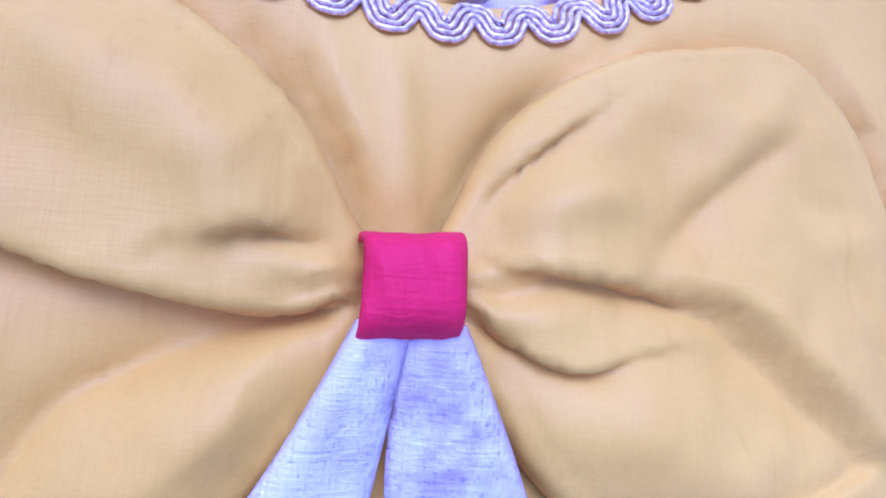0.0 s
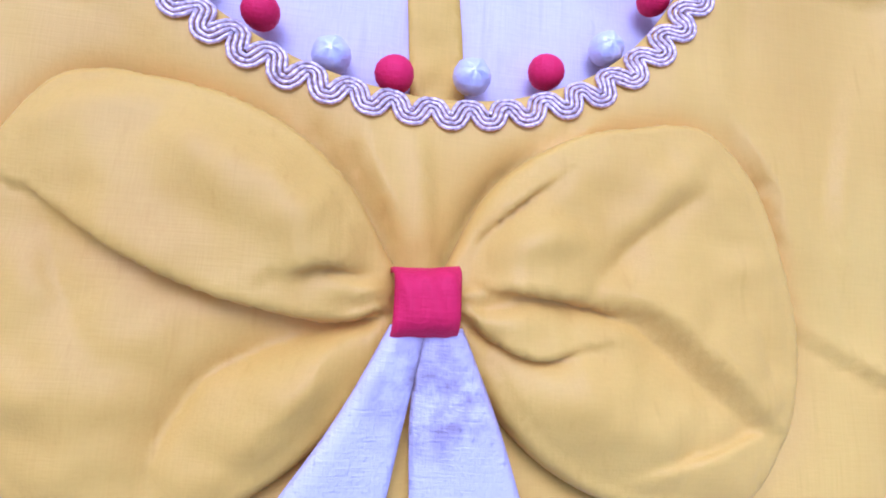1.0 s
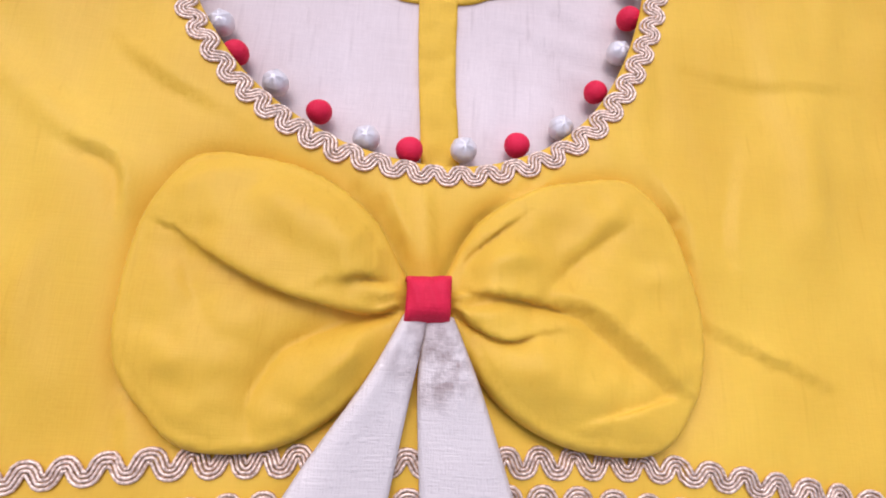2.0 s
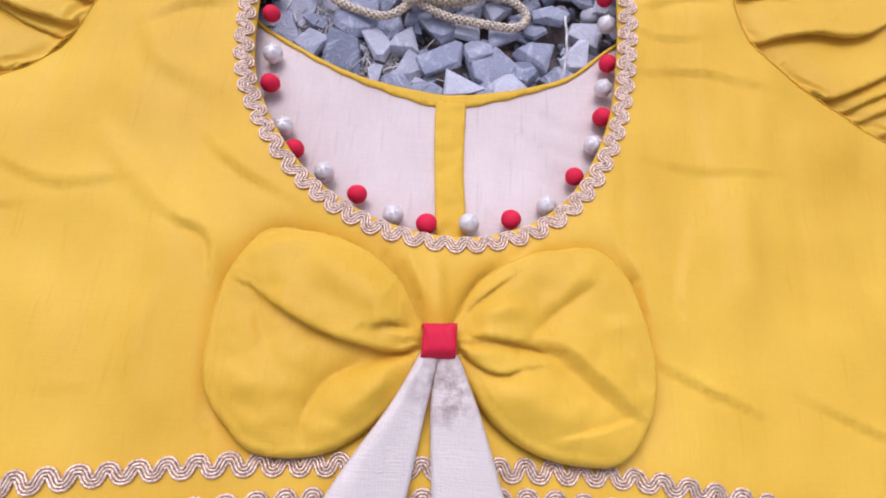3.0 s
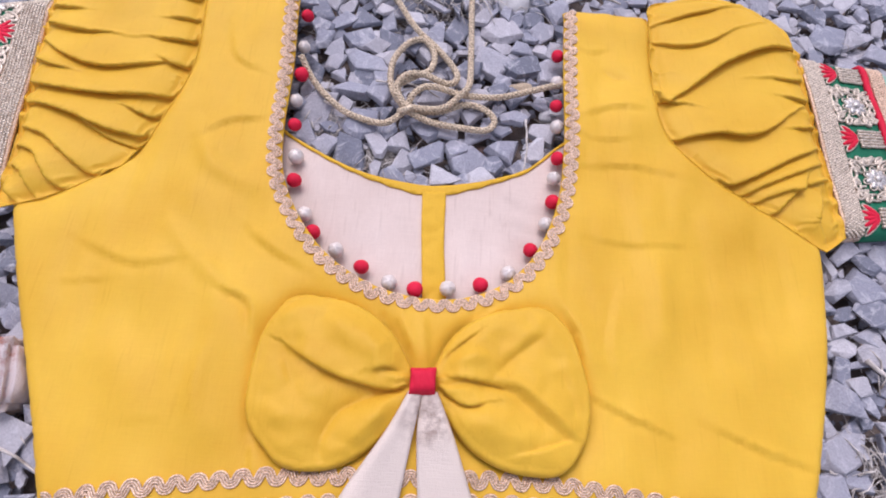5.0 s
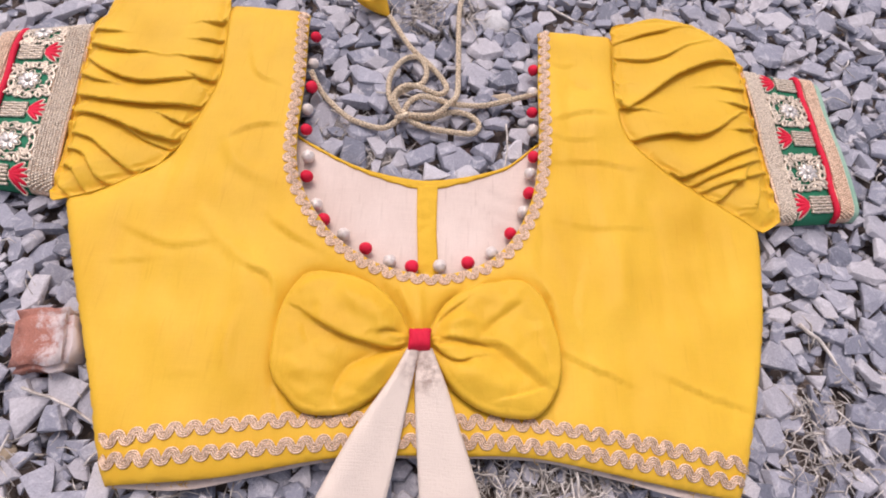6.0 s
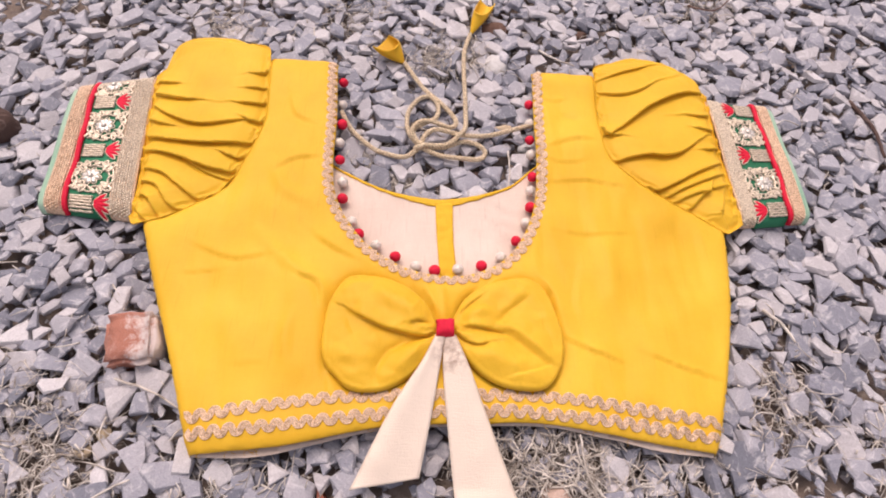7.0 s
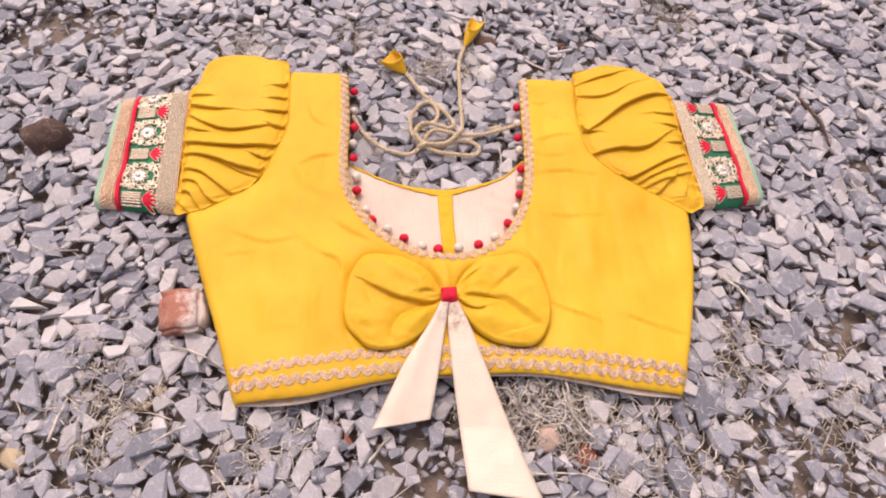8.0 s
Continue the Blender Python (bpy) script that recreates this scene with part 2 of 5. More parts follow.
def fold(pts, line, width, height, flap=0.0, crisp=0.26):
    """A crease (minus) or ridge (plus) along a line; flap: a pleat to its left that laps over it."""
    d, sd, t = along(pts, curve(line, 0.003))
    fade = np.clip(np.sin(np.pi * np.clip(t, 0.03, 0.97)), 0, 1) ** 0.6
    if not flap:
        return fade * height * (np.exp(-(d / width) ** 2) if height > 0 else np.exp(-1.15 * d / width))
    side = 0.5 * (1 + np.tanh(sd / max(0.0007, crisp * width) + 0.8))
    return fade * (side * flap * np.exp(-d / (2.4 * width)) + (1 - side) * height * np.exp(-d / (1.1 * width)))


def overhang(pts, folds, scale, crisp=0.4):
    """How far the pleats of a set of folds hang over sideways."""
    shift = np.zeros((len(pts), 2))
    for line, width, height, flap in folds:
        if flap:
            d, sd, t, left = along(pts, curve(line, 0.003), True)
            fade = np.clip(np.sin(np.pi * np.clip(t, 0.03, 0.97)), 0, 1) ** 0.6
            side = 0.5 * (1 + np.tanh(sd / max(0.0007, crisp * width) + 0.8))
            shift -= left * (fade * side * scale * (flap - height) * np.exp(-d / (1.3 * width)))[:, None]
    return shift


def waves(pts, size, seed):
    """Broad unevenness, about -1 to 1."""
    return np.array([noise.noise((x / size, y / size, seed)) for x, y in pts])


def cut_cloth(outline, spacing, jitter=0.25):
    """Points and triangles of a flat piece of cloth cut to an outline."""
    from mathutils import geometry
    lo, hi = outline.min(0), outline.max(0)
    gx, gy = np.meshgrid(np.arange(lo[0], hi[0], spacing), np.arange(lo[1], hi[1], spacing * 0.87))
    gx[1::2] += spacing / 2
    g = np.stack([gx.ravel(), gy.ravel()], 1)
    g += np.random.RandomState(3).uniform(-jitter, jitter, g.shape) * spacing
    g = g[inside(g, outline)]
    g = g[edge_distance(g, outline) > spacing * 0.45]
    pts = np.vstack([outline, g])
    vs, _, fs, _, _, _ = geometry.delaunay_2d_cdt([Vector(p) for p in pts], [], [list(range(len(outline)))], 1, 1e-6)
    flat = np.array([tuple(v) for v in vs])
    faces = []
    for f in fs:
        a, b, c = flat[f[0]], flat[f[1]], flat[f[2]]
        up = (b[0] - a[0]) * (c[1] - a[1]) - (b[1] - a[1]) * (c[0] - a[0]) > 0
        faces.append(tuple(f) if up else tuple(reversed(f)))
    return flat, faces


def rim_edges(faces):
    count = {(i, j) for f in faces for i, j in zip(f, f[1:] + f[:1])}
    return [(i, j) for i, j in count if (j, i) not in count]


def closed_cloth(top, faces, thick):
    """A cloth's upper face with a lower one and a rim."""
    k = len(top)
    low = top.copy()
    low[:, 2] -= thick
    under = [tuple(i + k for i in reversed(f)) for f in faces]
    return np.vstack([top, low]), faces + under + [(j, i, i + k, j + k) for i, j in rim_edges(faces)]


def sheet(outline, height, spacing, thick=0.0012, jitter=0.25):
    """A piece of cloth cut to an outline and laid at height(points), with a thickness."""
    flat, faces = cut_cloth(outline, spacing, jitter)
    return closed_cloth(np.column_stack([flat, height(flat)]), faces, thick)


def links(pairs):
    """Pairs of points sorted into sets in which no point comes twice."""
    used, sets = {}, []
    for k, (i, j) in enumerate(pairs):
        c = 0
        while c in used.setdefault(i, set()) or c in used.setdefault(j, set()):
            c += 1
        used[i].add(c)
        used[j].add(c)
        if c == len(sets):
            sets.append([])
        sets[c].append(k)
    return [np.array(q) for q in sets]


def drape(flat, faces, start, under, surplus, steps=260, stiff=0.25, weight=6e-6):
    """Lets a cloth, sewn down along its rim, settle over a form.
    start: its folded shape as laid down; under: heights of the form; surplus(points): direction of the folds and
    by how much more cloth there is across and along them than that shape takes up."""
    pos = start.copy()
    fixed = np.zeros(len(flat), bool)
    fixed[[i for e in rim_edges(faces) for i in e]] = True
    free_ = (~fixed).astype(float)
    edge, across = set(), {}
    for f in faces:
        for k in range(3):
            i, j, o = f[k], f[(k + 1) % 3], f[(k + 2) % 3]
            key = (min(i, j), max(i, j))
            edge.add(key)
            across.setdefault(key, []).append(o)
    bend = {(min(o), max(o)) for o in across.values() if len(o) == 2}
    springs = []
    for pairs, k in ((sorted(edge), 1.0), (sorted(bend), stiff)):
        pairs = np.array(pairs)
        d = flat[pairs[:, 1]] - flat[pairs[:, 0]]
        ang, wide, long_ = surplus((flat[pairs[:, 1]] + flat[pairs[:, 0]]) / 2)
        c, n = np.cos(ang), np.sin(ang)
        more = np.hypot((d[:, 0] * c + d[:, 1] * n) * long_, (d[:, 1] * c - d[:, 0] * n) * wide) / np.linalg.norm(d, axis=1)
        plain = np.linalg.norm(start[pairs[:, 1]] - start[pairs[:, 0]], axis=1)
        rest = plain * more
        for q in links(pairs.tolist()):
            i, j = pairs[q, 0], pairs[q, 1]
            w = free_[i] + free_[j]
            ok = w > 0
            i, j, w, q = i[ok], j[ok], w[ok], q[ok]
            springs.append((i, j, (free_[i] / w * k)[:, None], (free_[j] / w * k)[:, None], plain[q], rest[q]))
    before = pos.copy()
    for step in range(steps):
        grow = min(1.0, (step + 1) / (0.6 * steps))
        move = (pos - before) * 0.93
        move[:, 2] -= weight
        before = pos.copy()
        pos += np.clip(move, -0.0012, 0.0012) * free_[:, None]
        for i, j, a, b, plain, rest in springs:
            d = pos[j] - pos[i]
            l = np.sqrt((d * d).sum(1)) + 1e-9
            d *= ((l - plain - (rest - plain) * grow) / l)[:, None]
            pos[i] += a * d
            pos[j] -= b * d
        pos[:, 2] = np.where(fixed, pos[:, 2], np.maximum(pos[:, 2], under))
    return pos


def tube(line, radius, sides=6, closed=False, flat=1.0):
    """A cord along a line of 3D points; radius may change along it."""
    p = np.asarray(line, float)
    n = len(p)
    r = np.broadcast_to(np.asarray(radius, float), (n,))
    tan = np.roll(p, -1, 0) - np.roll(p, 1, 0)
    if not closed:
        tan[0], tan[-1] = p[1] - p[0], p[-1] - p[-2]
    tan /= np.linalg.norm(tan, axis=1)[:, None] + 1e-12
    side = np.cross(tan, (0, 0, 1.0))
    bad = np.linalg.norm(side, axis=1) < 1e-4
    side[bad] = (1, 0, 0)
    side /= np.linalg.norm(side, axis=1)[:, None]
    up = np.cross(side, tan)
    verts, faces = [], []
    for k in range(sides):
        a = 2 * math.pi * k / sides
        verts.append(p + r[:, None] * (math.cos(a) * side + flat * math.sin(a) * up))
    verts = np.stack(verts, 1).reshape(-1, 3)
    for i in range(n if closed else n - 1):
        j = (i + 1) % n
        for k in range(sides):
            m = (k + 1) % sides
            faces.append((i * sides + k, i * sides + m, j * sides + m, j * sides + k))
    if not closed:
        faces.append(tuple(range(sides))[::-1])
        faces.append(tuple((n - 1) * sides + k for k in range(sides)))
    return list(verts), faces


def grid(fn, nu, nv):
    """A sheet of faces over u, v in 0..1."""
    verts = [fn(u, v) for v in np.linspace(0, 1, nv) for u in np.linspace(0, 1, nu)]
    faces = [(j * nu + i, j * nu + i + 1, (j + 1) * nu + i + 1, (j + 1) * nu + i) for j in range(nv - 1) for i in range(nu - 1)]
    return verts, faces


def ball(c, r, squash=(1, 1, 1), nu=14, nv=9):
    verts = [(c[0], c[1], c[2] + r * squash[2])]
    for j in range(1, nv):
        for i in range(nu):
            a, b = 2 * math.pi * i / nu, math.pi * j / nv
            verts.append((c[0] + r * squash[0] * math.cos(a) * math.sin(b), c[1] + r * squash[1] * math.sin(a) * math.sin(b), c[2] + r * squash[2] * math.cos(b)))
    verts.append((c[0], c[1], c[2] - r * squash[2]))
    faces = [(0, 1 + i, 1 + (i + 1) % nu) for i in range(nu)]
    for j in range(nv - 2):
        for i in range(nu):
            a, b = 1 + j * nu + i, 1 + j * nu + (i + 1) % nu
            faces.append((a, a + nu, b + nu, b))
    k, e = 1 + (nv - 2) * nu, len(verts) - 1
    faces += [(e, k + (i + 1) % nu, k + i) for i in range(nu)]
    return verts, faces


# ---- the blouse: outlines ----
HEM = [(-0.178, -0.096), (-0.11, -0.088), (-0.038, -0.073), (0.03, -0.069), (0.084, -0.068), (0.151, -0.078), (0.212, -0.087)]
SIDE_R = [(0.212, -0.087), (0.229, -0.034), (0.245, 0.024), (0.254, 0.075), (0.257, 0.10)]
ARM_R = [(0.257, 0.10), (0.216, 0.128), (0.183, 0.152), (0.160, 0.183), (0.155, 0.218), (0.157, 0.292)]
NECK = [(0.097, 0.289), (0.095, 0.216), (0.094, 0.165), (0.088, 0.118), (0.07, 0.077), (0.042, 0.053), (0.006, 0.0455), (-0.032, 0.052),
        (-0.061, 0.069), (-0.083, 0.094), (-0.099, 0.126), (-0.105, 0.164), (-0.107, 0.218), (-0.114, 0.292)]
ARM_L = [(-0.177, 0.294), (-0.172, 0.249), (-0.169, 0.205), (-0.177, 0.168), (-0.19, 0.132), (-0.208, 0.114), (-0.231, 0.098), (-0.255, 0.088)]
SIDE_L = [(-0.255, 0.088), (-0.234, 0.037), (-0.205, -0.028), (-0.178, -0.096)]
BACK_NECK = [(0.108, 0.19), (0.087, 0.171), (0.065, 0.151), (0.039, 0.140), (0.011, 0.1335), (-0.011, 0.1325), (-0.039, 0.137), (-0.062, 0.145), (-0.093, 0.161), (-0.108, 0.172)]
neck_line = curve(NECK, 0.002)
way = np.gradient(neck_line, axis=0)
way /= np.linalg.norm(way, axis=1)[:, None]
neck_edge = neck_line + 0.0048 * np.column_stack([way[:, 1], -way[:, 0]])
if np.linalg.norm(neck_edge.mean(0) - (0, 0.2)) > np.linalg.norm(neck_line.mean(0) - (0, 0.2)):
    neck_edge = 2 * neck_line - neck_edge
front_outline = np.vstack([curve(HEM)[:-1], curve(SIDE_R)[:-1], curve(ARM_R)[:-1], curve([ARM_R[-1], tuple(neck_edge[0])])[:-1],
                           neck_edge[:-1], curve([tuple(neck_edge[-1]), ARM_L[0]])[:-1], curve(ARM_L)[:-1], curve(SIDE_L)[:-1]])
outer_edge = np.vstack([curve(SIDE_L), curve(HEM), curve(SIDE_R)])

BOW_L = [(-0.001, 0.0065), (-0.015, 0.0275), (-0.035, 0.041), (-0.059, 0.0455), (-0.074, 0.044), (-0.083, 0.033), (-0.0895, 0.014), (-0.0905, -0.014), (-0.086, -0.029),
         (-0.077, -0.039), (-0.064, -0.049), (-0.041, -0.0485), (-0.024, -0.040), (-0.010, -0.026), (0.0005, -0.0085)]
BOW_R = [(0.010, 0.0075), (0.020, 0.027), (0.037, 0.0405), (0.056, 0.0465), (0.074, 0.048), (0.087, 0.037), (0.0945, 0.019), (0.099, -0.005), (0.095, -0.027),
         (0.083, -0.043), (0.066, -0.0455), (0.047, -0.042), (0.029, -0.031), (0.012, -0.0095)]
bow_l, bow_r = ring(BOW_L, [BOW_L[-1], BOW_L[0]], step=0.0016), ring(BOW_R, [BOW_R[-1], BOW_R[0]], step=0.0016)


def front_height(p):
    """How high the front of the blouse lies."""
    d = np.minimum(along(p, curve(SIDE_L))[0], along(p, curve(SIDE_R))[0])
    z = 0.0180 + 0.0122 * np.sqrt(np.clip(1 - (1 - np.clip(d / 0.008, 0, 1)) ** 2, 0, 1))
    dh = along(p, curve(HEM))[0]
    z -= 0.0065 * np.exp(-dh / 0.022) + 0.0015 * np.exp(-dh / 0.002)
    z += 0.0006 * np.sin(p[:, 0] * 210 + 3 * np.sin(p[:, 0] * 40)) * np.exp(-dh / 0.02)
    dn = along(p, neck_edge)[0]
    z -= 0.0035 * np.exp(-dn / 0.004)
    ds = np.clip((p[:, 1] - 0.27) / 0.025, 0, 1)
    z -= 0.008 * ds ** 2
    z -= 0.0014 * np.exp(-np.minimum(along(p, curve(ARM_L))[0], along(p, curve(ARM_R))[0]) / 0.0022)
    inner = np.clip(d / 0.02, 0, 1)
    z += inner * (0.0032 * waves(p, 0.055, 2.0) + 0.0021 * waves(p * (1.0, 0.7), 0.026, 7.0) + 0.0008 * waves(p * (1.6, 0.5), 0.016, 13.0))
    for loop in (bow_l, bow_r):
        db = edge_distance(p, loop)
        z -= np.where(inside(p, loop), 0.0030 + 0.004 * np.clip(db / 0.01, 0, 1), 0.0030 * np.exp(-db / 0.0035))
    for line, w, h, f in FRONT_FOLDS:
        z += 1.5 * fold(p, line, w, h, f)
    return z


FRONT_FOLDS = [
    ([(-0.150, 0.240), (-0.140, 0.215), (-0.118, 0.205)], 0.004, -0.0014, 0.0012),
    ([(-0.150, 0.150), (-0.135, 0.162), (-0.112, 0.168)], 0.004, -0.0012, 0.0014),
    ([(0.118, 0.235), (0.126, 0.228), (0.138, 0.224)], 0.006, -0.0024, 0.0),
    ([(0.099, 0.252), (0.112, 0.250), (0.124, 0.253)], 0.0022, -0.0010, 0.0010),
    ([(0.099, 0.176), (0.115, 0.172), (0.135, 0.175)], 0.0022, -0.0009, 0.0010),
    ([(-0.205, 0.070), (-0.17, 0.058), (-0.14, 0.064)], 0.004, -0.0009, 0.0010),
    ([(-0.115, 0.02), (-0.118, -0.01), (-0.108, -0.04)], 0.006, 0.0014, 0.0),
    ([(0.118, 0.06), (0.112, 0.03), (0.116, 0.008)], 0.004, -0.0013, 0.0010),
    ([(0.05, 0.052), (0.036, 0.038), (0.018, 0.022)], 0.0026, -0.0016, 0.0014),
    ([(-0.03, 0.047), (-0.018, 0.033), (-0.006, 0.016)], 0.0026, -0.0016, 0.0),
    ([(-0.118, 0.047), (-0.099, 0.038), (-0.094, 0.018)], 0.0022, -0.0032, 0.0025),
    ([(-0.088, -0.022), (-0.083, -0.045), (-0.079, -0.062)], 0.0016, -0.002, 0.0006),
    ([(0.083, 0.052), (0.092, 0.036), (0.097, 0.01)], 0.003, -0.003, 0.0015),
    ([(0.093, -0.03), (0.092, -0.05), (0.09, -0.064)], 0.0014, -0.0018, 0.0005),
    ([(0.097, 0.001), (0.116, -0.009), (0.147, -0.021)], 0.0016, -0.0020, 0.0016),
    ([(0.163, -0.012), (0.195, -0.025), (0.226, -0.033)], 0.0016, -0.0020, 0.0014),
    ([(-0.155, -0.031), (-0.13, -0.029)], 0.0010, -0.0008, 0.0004),
    ([(-0.012, 0.038), (0.002, 0.008)], 0.0030, -0.003, 0.002),
    ([(0.002, 0.04), (0.006, 0.008)], 0.0016, 0.0014, 0.0),
    ([(0.031, 0.037), (0.014, 0.012)], 0.0032, -0.0035, 0.002),
    ([(-0.108, 0.085), (-0.09, 0.072), (-0.07, 0.062)], 0.004, -0.0012, 0.0012),
    ([(-0.16, 0.09), (-0.13, 0.06), (-0.11, 0.05)], 0.006, 0.0015, 0.0),
    ([(-0.212, 0.042), (-0.175, 0.048)], 0.002, -0.0006, 0.0005),
    ([(0.10, 0.15), (0.135, 0.152), (0.17, 0.146)], 0.003, -0.0011, 0.0012),
    ([(0.10, 0.19), (0.125, 0.20), (0.15, 0.20)], 0.004, -0.0014, 0.0012),
    ([(0.097, 0.098), (0.13, 0.094), (0.17, 0.097)], 0.003, -0.0008, 0.0008),
    ([(-0.16, 0.17), (-0.14, 0.13), (-0.11, 0.115)], 0.006, 0.0016, 0.0),
    ([(0.14, 0.02), (0.145, 0.06), (0.14, 0.10)], 0.008, 0.0012, 0.0),
]

blouse = tagged(new("blouse"), "yellow silk blouse with a bow, lying flat on grey gravel", "blouse")
blouse.location = (0, 0.08, 0.013)
blouse.empty_display_size = 0.05
front = part("front_panel", mesh("front_panel", *sheet(front_outline, front_height, 0.0026), YELLOW), blouse, "smooth golden yellow slub silk front")

# the back, seen from inside through the neck and under the hem
BACK_HEM = [(-0.174, -0.0965), (-0.13, -0.0955), (-0.09, -0.0862), (-0.038, -0.074), (0.03, -0.07), (0.084, -0.069), (0.13, -0.0768), (0.17, -0.0850), (0.208, -0.0885)]
back_outline = ring(BACK_HEM, [(0.208, -0.0885), (0.225, -0.034), (0.240, 0.024), (0.250, 0.09)], [(0.250, 0.09), (0.19, 0.135), (0.15, 0.19)],
                    [(0.15, 0.19), (0.108, 0.19)], BACK_NECK, [(-0.108, 0.172), (-0.16, 0.18)], [(-0.16, 0.18), (-0.18, 0.13), (-0.248, 0.085)],
                    [(-0.248, 0.085), (-0.23, 0.037), (-0.20, -0.028), (-0.174, -0.0965)])


def back_height(p):
    z = 0.0148 + 0.0014 * waves(p, 0.03, 11.0) + 0.0006 * waves(p * (1.5, 0.6), 0.012, 5.0)
    z += 0.0028 * np.exp(-along(p, curve(BACK_HEM))[0] / 0.006)
    for line, w, h, f in BACK_FOLDS:
        z += fold(p, line, w, h, f)
    return z


BACK_FOLDS = [
    ([(-0.075, 0.073), (-0.045, 0.0685), (-0.002, 0.0675)], 0.0014, -0.0009, 0.0007),
    ([(0.020, 0.128), (0.019, 0.095), (0.022, 0.055)], 0.0012, -0.0007, 0.0006),
    ([(0.055, 0.100), (0.068, 0.094), (0.086, 0.095)], 0.0024, -0.0012, 0.0014),
    ([(0.040, 0.092), (0.052, 0.080), (0.070, 0.078)], 0.0030, 0.0012, 0.0),
    ([(-0.092, 0.150), (-0.078, 0.128), (-0.072, 0.105)], 0.0050, 0.0014, 0.0),
    ([(-0.034, 0.125), (-0.026, 0.100), (-0.028, 0.075)], 0.0050, -0.0010, 0.0),
    ([(0.03, 0.12), (0.05, 0.112), (0.078, 0.105)], 0.003, -0.0012, 0.0014),
    ([(0.045, 0.135), (0.06, 0.125), (0.082, 0.12)], 0.003, -0.0008, 0.0012),
    ([(0.024, 0.06), (0.027, 0.09), (0.03, 0.125)], 0.004, 0.0010, 0.0),
    ([(-0.06, 0.13), (-0.05, 0.10), (-0.05, 0.075)], 0.007, 0.0010, 0.0),
]
back = part("back_lining", mesh("back_lining", *sheet(back_outline, back_height, 0.004), LINING), blouse, "cream cotton lining inside the back")
bn = curve(BACK_NECK, 0.002)
band_low = bn + np.column_stack([0 * bn[:, 0], -0.0015 - 0.0052 * np.exp(-((bn[:, 0] - 0.002) / 0.035) ** 2) - 0.0003 * np.sin(bn[:, 0] * 420)])
band_top = bn + (0, 0.0008)
binding_outline = np.vstack([band_top, band_low[::-1]])
part("neck_binding", mesh("neck_binding", *sheet(binding_outline, lambda p: back_height(p) + 0.0012, 0.002, 0.002), YELLOW_EDGE), blouse, "narrow yellow binding on the back neck")
placket_outline = ring([(-0.0045, 0.129), (-0.003, 0.10), (0.0015, 0.045)], [(0.0015, 0.045), (0.0165, 0.045)], [(0.0165, 0.045), (0.0125, 0.09), (0.0115, 0.129)], [(0.0115, 0.129), (-0.0045, 0.129)], step=0.002)
part("placket", mesh("placket", *sheet(placket_outline, lambda p: back_height(p) + 0.0017 + 0.0009 * waves(p, 0.006, 4.0), 0.002, 0.001), YELLOW_EDGE), blouse, "yellow hook placket down the back")

# ---- gathered sleeves ----
def sleeve(outline, seam, cuff_side, folds, seed, surplus):
    """A puff sleeve: more cloth than its armhole and cuff have room for, let down over the lower layer."""
    flat, faces = cut_cloth(outline, 0.0013)
    d = edge_distance(flat, outline)
    ds, _, t = along(flat, seam)
    dc, _, tc = along(flat, cuff_side)
    under = 0.014 + 0.011 * np.sqrt(np.clip(1 - (1 - np.clip(d / 0.011, 0, 1)) ** 2, 0, 1)) + 0.007 * np.sqrt(np.clip(1 - (1 - np.clip(d / 0.045, 0, 1)) ** 2, 0, 1))
    z = np.maximum(np.maximum(under, 0.0290 - 0.25 * ds), 0.0245 - 0.3 * dc) + 0.002 * np.clip(d / 0.02, 0, 1)
    z += 0.0010 * (np.sin(t * 40 + 2.6 * np.sin(t * 17) + seed) - 0.3) * np.exp(-ds / 0.008)
    z += 0.0014 * (np.sin(tc * 38 + 2.6 * np.sin(tc * 15) + seed) - 0.3) * np.exp(-dc / 0.009)
    z += 0.0014 * waves(flat, 0.026, seed) * np.clip(d / 0.012, 0, 1)
    hem = np.clip(d / 0.004, 0, 1)
    for line, width, height, flap in folds:
        z += fold(flat, line, width * 1.35, 0.6 * height, 1.05 * flap, 0.16) * hem
    shape = np.column_stack([flat + overhang(flat, folds, 0.62, 0.2) * np.clip(d / 0.008, 0, 1)[:, None], z])
    top = drape(flat, faces, shape, np.maximum(z - 0.0030, 0.0145), surplus, 110)
    return closed_cloth(top, faces, 0.0009)


def surplus_l(p):
    low = np.clip((0.245 - p[:, 1]) / 0.06, 0, 1)
    return np.radians(-2 - 30 * np.clip((0.16 - p[:, 1]) / 0.06, 0, 1)), 1.015 + 0.085 * low, 1.008 + 0.022 * low


def surplus_r(p):
    return np.radians(24 + 0 * p[:, 0]), 1.075 + 0 * p[:, 0], 1.022 + 0 * p[:, 0]


